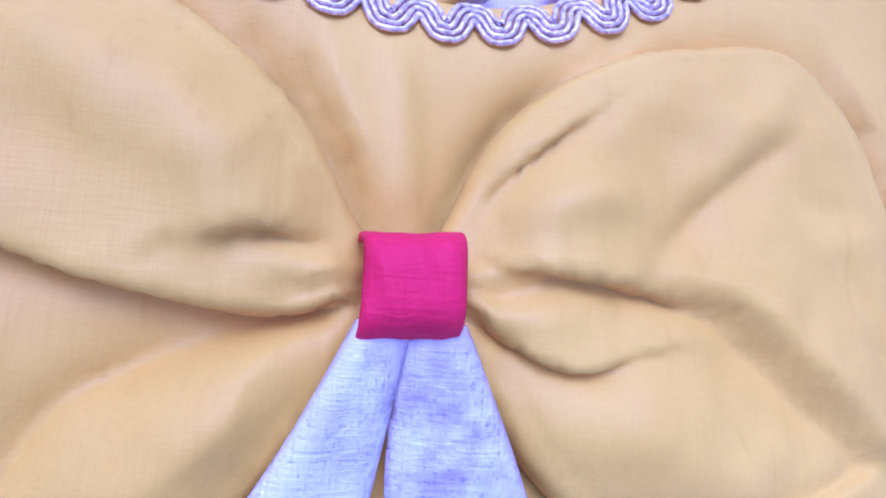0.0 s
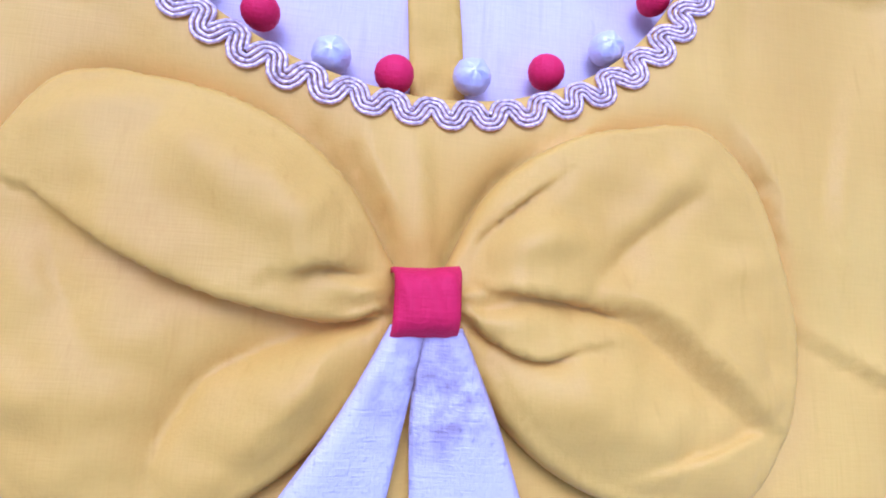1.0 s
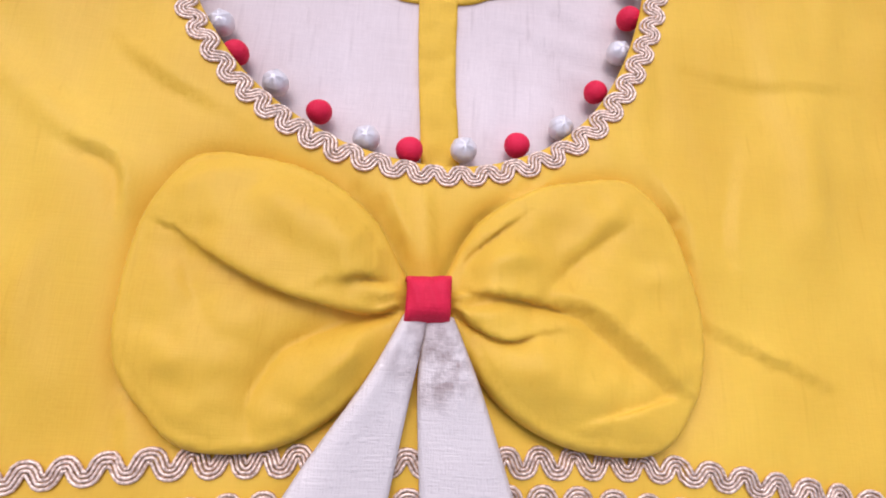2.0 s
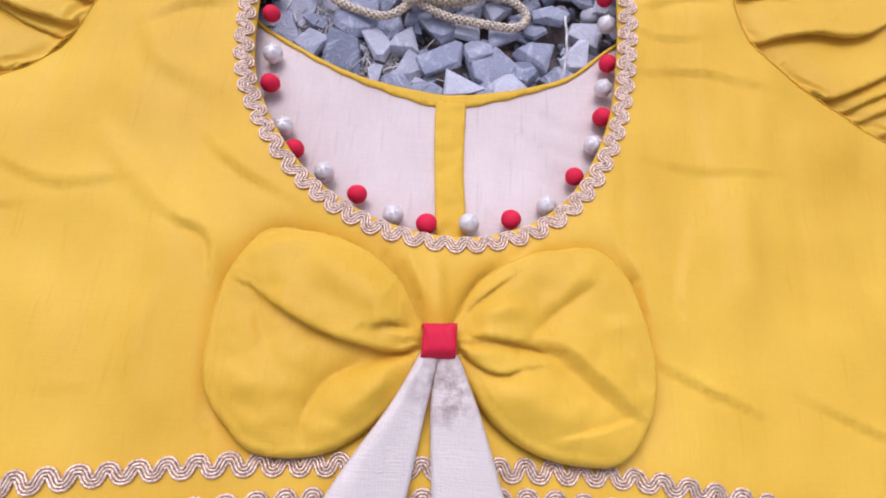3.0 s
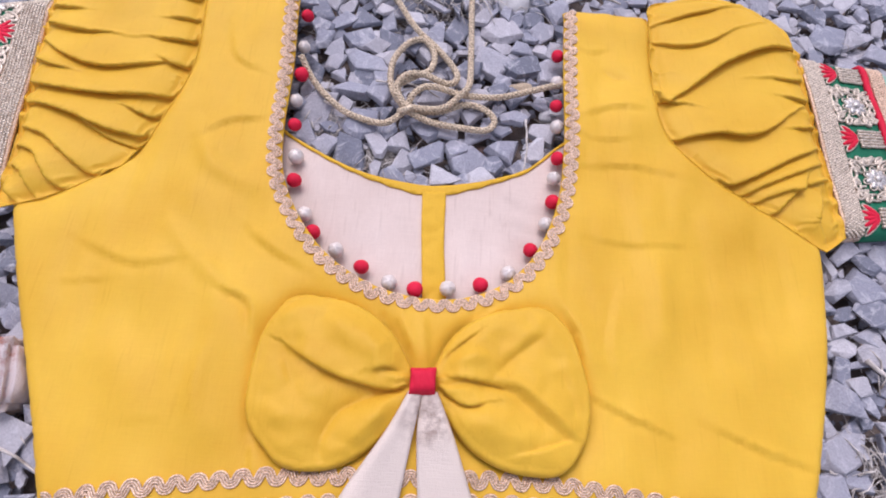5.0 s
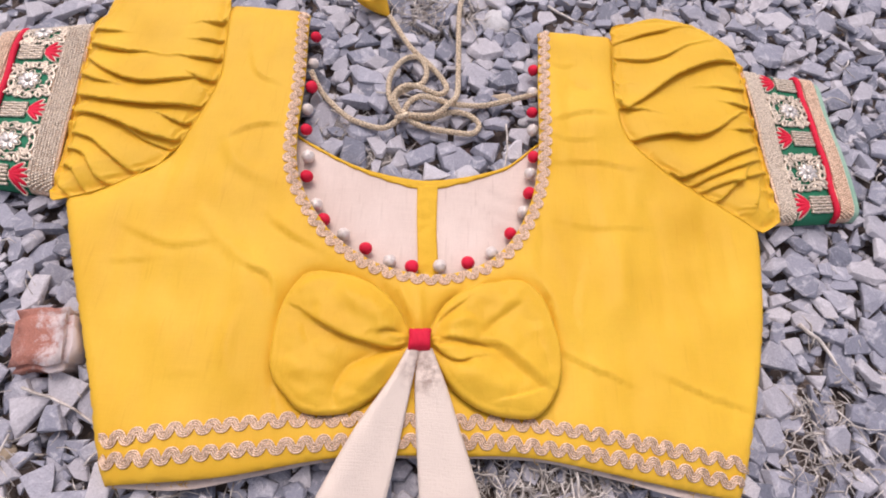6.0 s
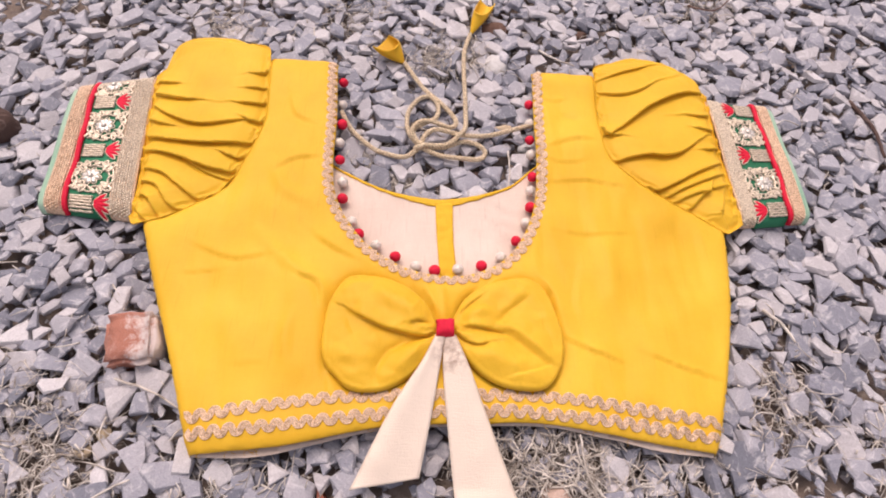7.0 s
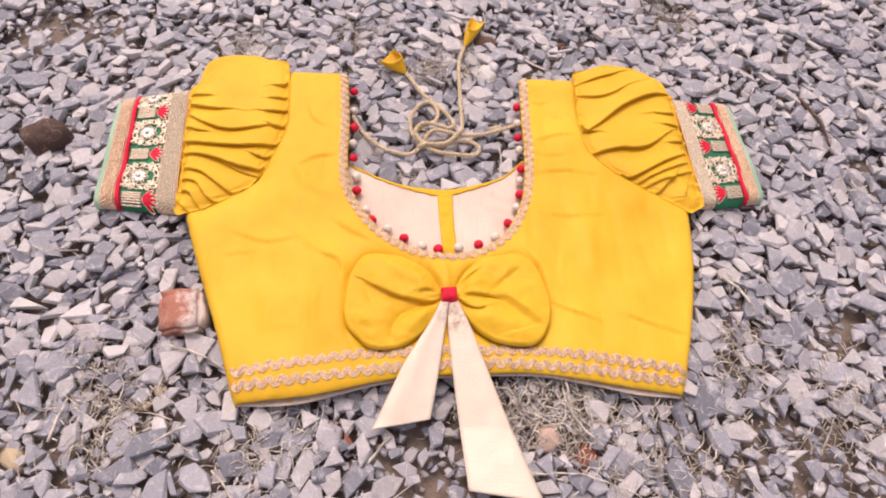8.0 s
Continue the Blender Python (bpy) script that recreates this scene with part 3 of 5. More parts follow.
CUFF_SIDE_L = [(-0.267, 0.096), (-0.270, 0.13), (-0.275, 0.17), (-0.281, 0.215), (-0.286, 0.262)]
TOP_L = [(-0.286, 0.262), (-0.278, 0.285), (-0.274, 0.306), (-0.258, 0.318), (-0.227, 0.320), (-0.195, 0.315), (-0.182, 0.308), (-0.176, 0.293)]
CUFF_SIDE_R = [(0.275, 0.268), (0.274, 0.22), (0.275, 0.17), (0.277, 0.114)]
TOP_R = [(0.156, 0.292), (0.162, 0.305), (0.178, 0.314), (0.205, 0.319), (0.232, 0.316), (0.255, 0.303), (0.269, 0.288), (0.275, 0.268)]
FOLDS_L = [
    ([(-0.286, 0.238), (-0.262, 0.231), (-0.232, 0.226)], 0.0030, -0.0035, 0.0045),
    ([(-0.282, 0.224), (-0.25, 0.205), (-0.222, 0.199), (-0.186, 0.206)], 0.0040, -0.0030, 0.0050),
    ([(-0.286, 0.188), (-0.249, 0.179), (-0.205, 0.178), (-0.166, 0.183)], 0.0046, -0.0040, 0.0060),
    ([(-0.276, 0.169), (-0.234, 0.160), (-0.203, 0.151), (-0.170, 0.148)], 0.0042, -0.0040, 0.0060),
    ([(-0.230, 0.154), (-0.206, 0.144), (-0.182, 0.139)], 0.0040, -0.0060, 0.0010),
    ([(-0.274, 0.150), (-0.244, 0.140), (-0.227, 0.128), (-0.200, 0.110)], 0.0032, -0.0030, 0.0045),
    ([(-0.274, 0.136), (-0.248, 0.128), (-0.232, 0.110), (-0.214, 0.100)], 0.0032, -0.0035, 0.0045),
    ([(-0.272, 0.121), (-0.252, 0.115), (-0.24, 0.096)], 0.0032, -0.0035, 0.0050),
    ([(-0.270, 0.107), (-0.260, 0.103), (-0.250, 0.092)], 0.0026, -0.0030, 0.0040),
    ([(-0.284, 0.208), (-0.262, 0.197), (-0.245, 0.192)], 0.0022, -0.0025, 0.0035),
    ([(-0.286, 0.252), (-0.270, 0.249), (-0.254, 0.247)], 0.0020, -0.0025, 0.0030),
    ([(-0.192, 0.266), (-0.180, 0.270), (-0.168, 0.276)], 0.0026, -0.0030, 0.0040),
    ([(-0.196, 0.246), (-0.180, 0.249), (-0.166, 0.250)], 0.0022, -0.0025, 0.0035),
    ([(-0.200, 0.226), (-0.18, 0.229), (-0.164, 0.231)], 0.0026, -0.0030, 0.0045),
    ([(-0.192, 0.209), (-0.18, 0.207), (-0.164, 0.207)], 0.0020, -0.0030, 0.0035),
    ([(-0.204, 0.167), (-0.186, 0.164), (-0.170, 0.163)], 0.0026, -0.0035, 0.0040),
    ([(-0.262, 0.29), (-0.235, 0.262), (-0.215, 0.24)], 0.010, 0.003, 0.0),
    ([(-0.225, 0.31), (-0.21, 0.28), (-0.205, 0.255)], 0.006, -0.0025, 0.0),
]
FOLDS_R = [
    ([(0.158, 0.209), (0.172, 0.219), (0.201, 0.246), (0.240, 0.268), (0.272, 0.273)], 0.0055, -0.0055, 0.0065),
    ([(0.148, 0.226), (0.162, 0.214), (0.178, 0.208)], 0.0030, -0.0035, 0.0040),
    ([(0.156, 0.177), (0.180, 0.184), (0.198, 0.188), (0.219, 0.188), (0.252, 0.207)], 0.0046, -0.0040, 0.0055),
    ([(0.168, 0.141), (0.190, 0.146), (0.205, 0.150), (0.238, 0.168), (0.270, 0.182)], 0.0040, -0.0040, 0.0055),
    ([(0.188, 0.130), (0.205, 0.138), (0.223, 0.148), (0.270, 0.169)], 0.0026, -0.0030, 0.0040),
    ([(0.201, 0.127), (0.232, 0.142), (0.270, 0.155)], 0.0022, -0.0025, 0.0035),
    ([(0.214, 0.114), (0.237, 0.139), (0.254, 0.156)], 0.0030, -0.0035, 0.0045),
    ([(0.216, 0.122), (0.235, 0.108), (0.255, 0.097)], 0.0016, -0.0020, 0.0015),
    ([(0.262, 0.108), (0.253, 0.122), (0.264, 0.144)], 0.0036, -0.0040, 0.0030),
    ([(0.166, 0.283), (0.19, 0.296), (0.216, 0.304)], 0.0050, -0.0030, 0.0035),
    ([(0.158, 0.266), (0.185, 0.262), (0.217, 0.277)], 0.0050, -0.0025, 0.0030),
    ([(0.244, 0.237), (0.262, 0.240), (0.278, 0.246)], 0.0026, -0.0025, 0.0030),
    ([(0.248, 0.222), (0.264, 0.222), (0.280, 0.226)], 0.0024, -0.0025, 0.0030),
    ([(0.25, 0.194), (0.264, 0.198), (0.280, 0.204)], 0.0024, -0.0025, 0.0030),
]


def stuff_part(name, data, parent, label=""):
    return tagged(part(name, data, parent, label), kind="stuff")


def cuff(parent, corners, bands, side, seed, label):
    """A stiff embroidered cuff: braid, green net with raised flowers, red piping, gold braid, tulle."""
    ib, it, ob_, ot = [np.array(c, float) for c in corners]

    def place(u, v, up=0.0):
        p = (ib * (1 - u) + ob_ * u) * (1 - v) + (it * (1 - u) + ot * u) * v
        z = 0.0135 + 0.0105 * math.sqrt(max(0.0, 1 - (abs(2 * v - 1)) ** 14)) - 0.002 * u + 0.0008 * math.sin(9 * v + 3 * u + seed)
        return np.array((p[0], p[1], z + up))

    def strip(u0, u1, up, nu=6, nv=60, bottom=0.003):
        top, ft = grid(lambda a, b: place(u0 + (u1 - u0) * a, b, up), nu, nv)
        low, fl = grid(lambda a, b: place(u0 + (u1 - u0) * (1 - a), b, up - bottom), nu, nv)
        vs, fs = joined([(top, ft), (low, fl)])
        k = nu * nv
        for j in range(nv - 1):
            a, b = j * nu, (j + 1) * nu
            fs.append((a, b, k + b + nu - 1, k + a + nu - 1))
            fs.append((b + nu - 1, a + nu - 1, k + a, k + b))
        for i in range(nu - 1):
            fs.append((i + 1, i, k + nu - 1 - i, k + nu - 2 - i))
            t = (nv - 1) * nu
            fs.append((t + i, t + i + 1, k + t + nu - 2 - i, k + t + nu - 1 - i))
        return vs, fs

    b0, b1, b2, b3 = bands
    body = part("cuff", mesh("cuff", *strip(b0 - 0.02, b1 + 0.02, 0.0), GREEN), parent, label)
    part("tulle_edge", mesh("tulle_edge", *strip(b3 - 0.03, 1.0, -0.0015, 4), TULLE), body, "pale green tulle edge")
    part("gold_braid", mesh("gold_braid", *strip(b2, b3, 0.0006, 5), LACE), body, "rose gold braid band")
    part("inner_braid", mesh("inner_braid", *strip(0.0, b0, 0.0010, 5), LACE), body, "beaded rose gold braid")
    line = [place((b1 + b2) / 2 + 0.008 * math.sin(19 * v + seed), v, 0.0012) for v in np.linspace(0, 1, 60)]
    part("piping", mesh("piping", *tube(line, 0.0024, 8), RED), body, "raised red piping")
    rng = random.Random(seed)
    w = np.linalg.norm((ob_ - ib)[:2])
    h = np.linalg.norm((it - ib)[:2])

    def dots(u0, u1, rows, count, r):
        out = []
        for k in range(rows):
            for i in range(count):
                u = u0 + (u1 - u0) * (k + 0.5) / rows
                v = (i + 0.5 + 0.5 * (k % 2)) / (count + 0.5)
                out.append(ball(place(u, v, 0.0014), r * rng.uniform(0.8, 1.15), (1, 1, 0.8), 6, 4))
        return joined(out)

    stuff_part("beadwork", mesh("beadwork", *dots(0.015, b0 - 0.015, 8, 74, 0.00135), GOLD), body)
    stuff_part("beadwork", mesh("beadwork", *dots(b2 + 0.015, b3 - 0.015, 6, 70, 0.0013), LACE), body)

    def local(u, v, pts, up):
        return [place(u + x / w * side_sign, v + y / h, up + z) for x, y, z in pts]

    side_sign = 1.0

    def loop(u, v, cx, cy, rx, ry, turn, r, name_mat, n=22, part_of=1.0):
        pts = []
        for i in range(n):
            a = 2 * math.pi * part_of * i / (n - 1)
            x, y = rx * math.cos(a), ry * math.sin(a)
            pts.append((cx + x * math.cos(turn) - y * math.sin(turn), cy + x * math.sin(turn) + y * math.cos(turn), 0))
        return tube(local(u, v, pts, 0.0012), r, 5)

    def petal(u, v, cx, cy, length, width, turn, rise=0.0011):
        vs, fs = ball((0, 0, 0), 1.0, (1, 1, 1), 10, 6)
        pts = []
        for x, y, z in vs:
            x, y = x * length / 2 + length / 2, y * width / 2 * (1.15 - 0.3 * x)
            pts.append((cx + x * math.cos(turn) - y * math.sin(turn), cy + x * math.sin(turn) + y * math.cos(turn), z * rise))
        return local(u, v, pts, 0.0012), fs

    mid = (b0 + b1) / 2
    span = (b1 - b0) * w
    for v in FLOWER_ROWS[side]:
        cx = 0.03
        flower = [petal(mid + cx, v, 0, 0, 0.0090, 0.0046, k * math.pi / 4 + 0.2) for k in range(8)]
        part("flower", mesh("flower", *joined(flower + [ball(place(mid + cx, v, 0.0024), 0.0026, (1, 1, 0.7), 10, 6)]), PEARL), body, "silver sequin flower")
        rims = []
        for k in range(8):
            a = k * math.pi / 4 + 0.2
            rims.append(loop(mid + cx, v, 0.0060 * math.cos(a), 0.0060 * math.sin(a), 0.0046, 0.0026, a, 0.0006, GOLD, 14))
        for sx in (-1, 1):
            for sy in (-1, 1):
                edge = sy * (0.0145 if 0.1 < v + sy * 0.1 < 0.99 else 0.004)
                for px, py, rx, ry, turn, r, arc in ((0.34, 0.75, 0.0062, 0.0032, 0.7, 0.0011, 0.9), (0.34, 0.75, 0.0034, 0.0014, 0.7, 0.0010, 1.0), (0.10, 1.0, 0.0058, 0.0026, -0.3, 0.0010, 0.85),
                                                     (0.44, 0.30, 0.0022, 0.0050, 0.2, 0.0011, 1.0), (0.22, 1.05, 0.0034, 0.0017, 1.0, 0.0011, 1.0), (0.46, 0.95, 0.0030, 0.0022, 0.4, 0.0010, 0.8)):
                    rims.append(loop(mid, v, sx * span * px + rng.uniform(-0.0008, 0.0008), edge * py + rng.uniform(-0.0008, 0.0008), rx, ry, sx * sy * turn + rng.uniform(-0.2, 0.2), r, GOLD, 18, arc))
        for k in range(10):
            a = k * math.pi / 5 + 0.3 + rng.uniform(-0.15, 0.15)
            cx_, cy_ = 0.40 * span * math.cos(a), 0.0135 * math.sin(a)
            if 0.03 < v + (cy_ + 0.004 * math.sin(a)) / h < 0.97:
                rims.append(petal(mid, v, cx_, cy_, rng.uniform(0.0058, 0.0078), rng.uniform(0.0034, 0.0044), a + rng.choice((-1, 1)) * rng.uniform(0.7, 1.3), 0.0009))
        stuff_part("scrollwork", mesh("scrollwork", *joined(rims), GOLD), body, "pale gold corded scrolls")
    for v in LOTUS_ROWS[side]:
        u = b0 + (b1 - b0) * 0.34
        fan = (-2, -1, 0, 1, 2)
        part("lotus", mesh("lotus", *joined([petal(u, v, 0.001, 0.0, 0.0150, 0.0036, math.pi + k * 0.40, 0.0016) for k in fan]), RED), body, "red embroidered lotus")
        trims = [loop(u, v, 0.001 - 0.0078 * math.cos(k * 0.40), -0.0078 * math.sin(k * 0.40), 0.0076, 0.0021, k * 0.40, 0.0006, GOLD, 16) for k in fan]
        stuff_part("scrollwork", mesh("scrollwork", *joined(trims), GOLD), body)
        for dy in (-0.0066, -0.0040, -0.0014, 0.0014, 0.0040, 0.0066):
            if 0 < v + dy / h < 1:
                a = [place(b0 + (b1 - b0) * (0.40 + 0.56 * t), v + dy / h, 0.0013 + 0.0003 * math.sin(14 * t + dy * 900)) for t in np.linspace(0, 1, 12)]
                part("gold_bar", mesh("gold_bar", *tube(a, 0.0012, 6), GOLD), body)
    return body


FLOWER_ROWS = {"l": (0.23, 0.61, 0.94), "r": (0.28, 0.70)}
LOTUS_ROWS = {"l": (0.05, 0.42, 0.79), "r": (0.08, 0.50, 0.90)}

outline_l = np.vstack([curve(ARM_L)[:-1], curve([ARM_L[-1], (-0.262, 0.088), CUFF_SIDE_L[0]])[:-1], curve(CUFF_SIDE_L)[:-1], curve(TOP_L)[:-1]])
outline_r = np.vstack([curve(TOP_R)[:-1], curve(CUFF_SIDE_R)[:-1], curve([CUFF_SIDE_R[-1], (0.266, 0.106), ARM_R[0]])[:-1], curve(ARM_R)[:-1]])

for outline, seam, cuff_side, folds, seed, surplus in ((outline_l, ARM_L, CUFF_SIDE_L, FOLDS_L, 21.0, surplus_l), (outline_r, ARM_R, CUFF_SIDE_R, FOLDS_R, 33.0, surplus_r)):
    part("sleeve", mesh("sleeve", *sleeve(outline, curve(seam), curve(cuff_side), folds, seed, surplus), YELLOW), blouse, "gathered puff sleeve of yellow silk")
CUFF_LABEL = "green cuff with pale gold flower embroidery"
cuff(blouse, [(-0.267, 0.098), (-0.286, 0.263), (-0.351, 0.105), (-0.363, 0.248)], (0.25, 0.67, 0.74, 0.93), "l", 5, CUFF_LABEL)
cuff(blouse, [(0.277, 0.115), (0.274, 0.270), (0.349, 0.127), (0.344, 0.265)], (0.22, 0.66, 0.73, 0.92), "r", 8, CUFF_LABEL)

# stitches that hold the sleeves in the armholes
for seam in (ARM_L, ARM_R):
    line = curve(seam, 0.0015)
    z = front_height(line) + 0.0004
    bumps = np.column_stack([line, z + 0.0004 * np.sin(np.arange(len(line)) * 1.9)])
    part("armhole_seam", mesh("armhole_seam", *tube(bumps[::2], 0.0003, 5), YELLOW_EDGE), blouse)


# frayed threads at the side seam, the hem and under the sleeve
fray = random.Random(6)
for k in range(70):
    edge = curve(SIDE_R, 0.002) if k % 3 else curve(HEM, 0.002)
    x, y = edge[fray.randrange(len(edge))]
    a = fray.uniform(-1.2, 1.2) if k % 3 else fray.uniform(-2.6, -0.6)
    l = fray.uniform(0.0015, 0.0045)
    line = [(x - 0.001 * math.cos(a), y - 0.001 * math.sin(a), 0.0185), (x + l * 0.5 * math.cos(a), y + l * 0.5 * math.sin(a), 0.0188), (x + l * math.cos(a + 0.6), y + l * math.sin(a + 0.6), 0.0175)]
    part("loose_thread", mesh("loose_thread", *tube(curve(line, 0.001), 0.00016, 4), YELLOW_EDGE), blouse)


# ---- wavy braid on neck and hem ----
def braid(name, points, size, period, phase, label):
    """Four metallic strands side by side that run in waves along a line."""
    line = curve(points, 0.0007)
    s = np.arange(len(line)) * 0.0007
    t = np.gradient(line, axis=0)
    t /= np.linalg.norm(t, axis=1)[:, None]
    nrm = np.column_stack([-t[:, 1], t[:, 0]])
    a = 2 * math.pi * s / period + phase + 0.35 * np.sin(s * 90) + 0.5 * np.sin(s * 37)
    a = a + 0.35 * np.sin(2 * a)
    whole = None
    for k in range(4):
        off = (k - 1.5) * 0.00128
        lift = np.sin(a) * size * (1 + 0.12 * np.sin(s * 61))
        slope = np.gradient(lift, s)
        c = 1 / np.sqrt(1 + slope ** 2)
        p = line + nrm * (lift + off * c)[:, None] - t * (off * slope * c)[:, None]
        z = front_height(p) + 0.0008 + 0.0002 * np.sin(s * 2600 + k)
        data = mesh("strand", *tube(np.column_stack([p, z]), 0.00058, 6), LACE)
        if whole is None:
            whole = part(name, data, blouse, label)
        else:
            part("strand", data, whole)


HEM_1 = [(-0.181, -0.072), (-0.143, -0.064), (-0.077, -0.054), (-0.035, -0.051), (0.003, -0.050), (0.064, -0.048), (0.10, -0.050), (0.154, -0.057), (0.213, -0.066)]
HEM_2 = [(-0.178, -0.083), (-0.14, -0.078), (-0.074, -0.069), (-0.034, -0.064), (0.02, -0.061), (0.064, -0.060), (0.135, -0.066), (0.210, -0.077)]
braid("neck_braid", NECK, 0.0023, 0.0098, 0.0, "wavy rose gold braid round the neck")
braid("hem_braid", HEM_1, 0.0024, 0.0108, 1.0, "wavy rose gold braid along the hem")
braid("hem_braid", HEM_2, 0.0024, 0.0108, 2.2, "wavy rose gold braid along the hem")

# ---- the bow ----
KNOT = (0.0047, -0.0015)
BOW_FOLDS_L = [
    ([(-0.070, 0.0145), (-0.047, 0.0050), (-0.0256, -0.0006), (-0.0033, -0.0004)], 0.0062, -0.0050, 0.0042),
    ([(-0.045, -0.046), (-0.047, -0.0344), (-0.040, -0.020), (-0.029, -0.013), (-0.015, -0.0082), (-0.0024, -0.0060)], 0.0058, -0.0042, 0.0),
    ([(-0.026, -0.0035), (-0.015, -0.0042), (-0.003, -0.0030)], 0.0024, -0.0026, 0.0016),
    ([(-0.024, 0.0060), (-0.015, 0.0085), (-0.006, 0.0060)], 0.0036, -0.0030, 0.0022),
    ([(-0.056, 0.030), (-0.036, 0.024), (-0.016, 0.014), (-0.004, 0.006)], 0.0095, 0.0034, 0.0),
    ([(-0.030, -0.038), (-0.024, -0.026), (-0.014, -0.014), (-0.002, -0.007)], 0.0074, 0.0034, 0.0),
    ([(-0.072, 0.016), (-0.070, 0.002), (-0.062, -0.012)], 0.0060, -0.0018, 0.0),
    ([(-0.083, -0.020), (-0.064, -0.024), (-0.050, -0.022)], 0.0060, 0.0014, 0.0),
    ([(-0.080, 0.028), (-0.068, 0.036), (-0.052, 0.040)], 0.0050, 0.0014, 0.0),
]
BOW_FOLDS_R = [
    ([(0.092, -0.029), (0.076, -0.015), (0.0635, -0.005), (0.053, 0.001), (0.042, 0.003)], 0.0048, 0.0036, -0.0036),
    ([(0.0136, 0.0050), (0.028, 0.0045), (0.042, 0.003), (0.053, 0.001)], 0.0036, -0.0034, 0.0020),
    ([(0.044, 0.006), (0.058, 0.019), (0.074, 0.031)], 0.0072, -0.0044, 0.0),
    ([(0.048, 0.014), (0.058, 0.024), (0.068, 0.034)], 0.0050, 0.0020, 0.0),
    ([(0.0136, 0.0115), (0.024, 0.023), (0.036, 0.032)], 0.0026, -0.0022, 0.0016),
    ([(0.010, -0.0010), (0.0200, -0.0050), (0.030, -0.0095), (0.040, -0.0085)], 0.0042, -0.0052, 0.0024),
    ([(0.018, -0.015), (0.034, -0.019), (0.052, -0.024), (0.070, -0.030)], 0.0110, 0.0032, 0.0),
    ([(0.092, -0.024), (0.074, -0.032), (0.052, -0.038)], 0.0038, -0.0020, 0.0010),
    ([(0.018, 0.0100), (0.030, 0.0150), (0.042, 0.0160)], 0.0040, 0.0022, 0.0),
    ([(0.080, 0.012), (0.087, -0.002), (0.090, -0.016)], 0.0060, -0.0016, 0.0),
]


def bow_loop(outline, folds, seed):
    """One loop of the bow: gathered at the knot, full in the middle, its rim low on the blouse."""
    flat, faces = cut_cloth(outline, 0.0014)
    d = edge_distance(flat, outline)
    r = np.linalg.norm(flat - KNOT, axis=1)
    ang = np.arctan2(flat[:, 1] - KNOT[1], np.abs(flat[:, 0] - KNOT[0]))
    full = np.clip(r / 0.03, 0.5, 1)
    near = np.exp(-(r / 0.016) ** 2)
    rim = np.sqrt(np.clip(1 - (1 - np.clip(d / 0.005, 0, 1)) ** 2, 0, 1))
    puff = np.sqrt(np.clip(1 - (1 - np.clip(d / 0.021, 0, 1)) ** 2, 0, 1))
    under = 0.0290 + 0.0018 * rim + 0.0064 * full * puff
    z = under + 0.0040 * near * (1 - np.clip(np.abs(ang) / 1.3, 0, 1)) * np.clip(d / 0.003, 0, 1)
    z += 0.0013 * np.sin(ang * 11 + seed + 2 * np.sin(ang * 4)) * np.exp(-((r - 0.012) / 0.012) ** 2) * np.clip(d / 0.004, 0, 1)
    z += (0.0016 * waves(flat, 0.017, seed) + 0.0006 * waves(flat, 0.007, seed + 4)) * np.clip(d / 0.01, 0, 1)
    for line, width, height, flap in folds:
        z += 1.25 * fold(flat, line, width, height, flap, 0.3) * np.clip(d / 0.005, 0, 1)
    shape = np.column_stack([flat + overhang(flat, folds, 0.5, 0.3) * np.clip(d / 0.008, 0, 1)[:, None], z])

    def surplus(p):
        rel = p - KNOT
        q = np.linalg.norm(rel, axis=1)
        return np.arctan2(rel[:, 1], rel[:, 0]), 1.008 + 0.03 * np.exp(-(q / 0.030) ** 2), 1.006 + 0 * q
    return closed_cloth(drape(flat, faces, shape, np.maximum(z - 0.0008, 0.029), surplus, 60), faces, 0.0012)


def knot_at(u, v):
    x, y = 2 * u - 1, 2 * v - 1
    waist = 1 - 0.05 * (1 - y * y)
    px = 0.0072 * x * waist
    py = (0.0084 - 0.0006 * (1 - x * x)) * y + 0.0003
    z = 0.0335 + 0.0125 * math.sqrt(max(0, 1 - abs(y) ** 4)) - 0.0022 * abs(x) ** 5 + 0.0003 * math.sin(9 * x + 4 * y)
    return (KNOT[0] + px, KNOT[1] + py + 0.0006 * x, z)


bow = part("bow", mesh("knot", *grid(knot_at, 24, 28), RED), blouse, "crimson cloth band that gathers the yellow bow")
bow.modifiers.new("thickness", "SOLIDIFY").thickness = 0.0012

part("bow_loop", mesh("bow_loop", *bow_loop(bow_l, BOW_FOLDS_L, 3.0), YELLOW), bow, "puffed loop of yellow silk")
part("bow_loop", mesh("bow_loop", *bow_loop(bow_r, BOW_FOLDS_R, 9.0), YELLOW), bow, "puffed loop of yellow silk")


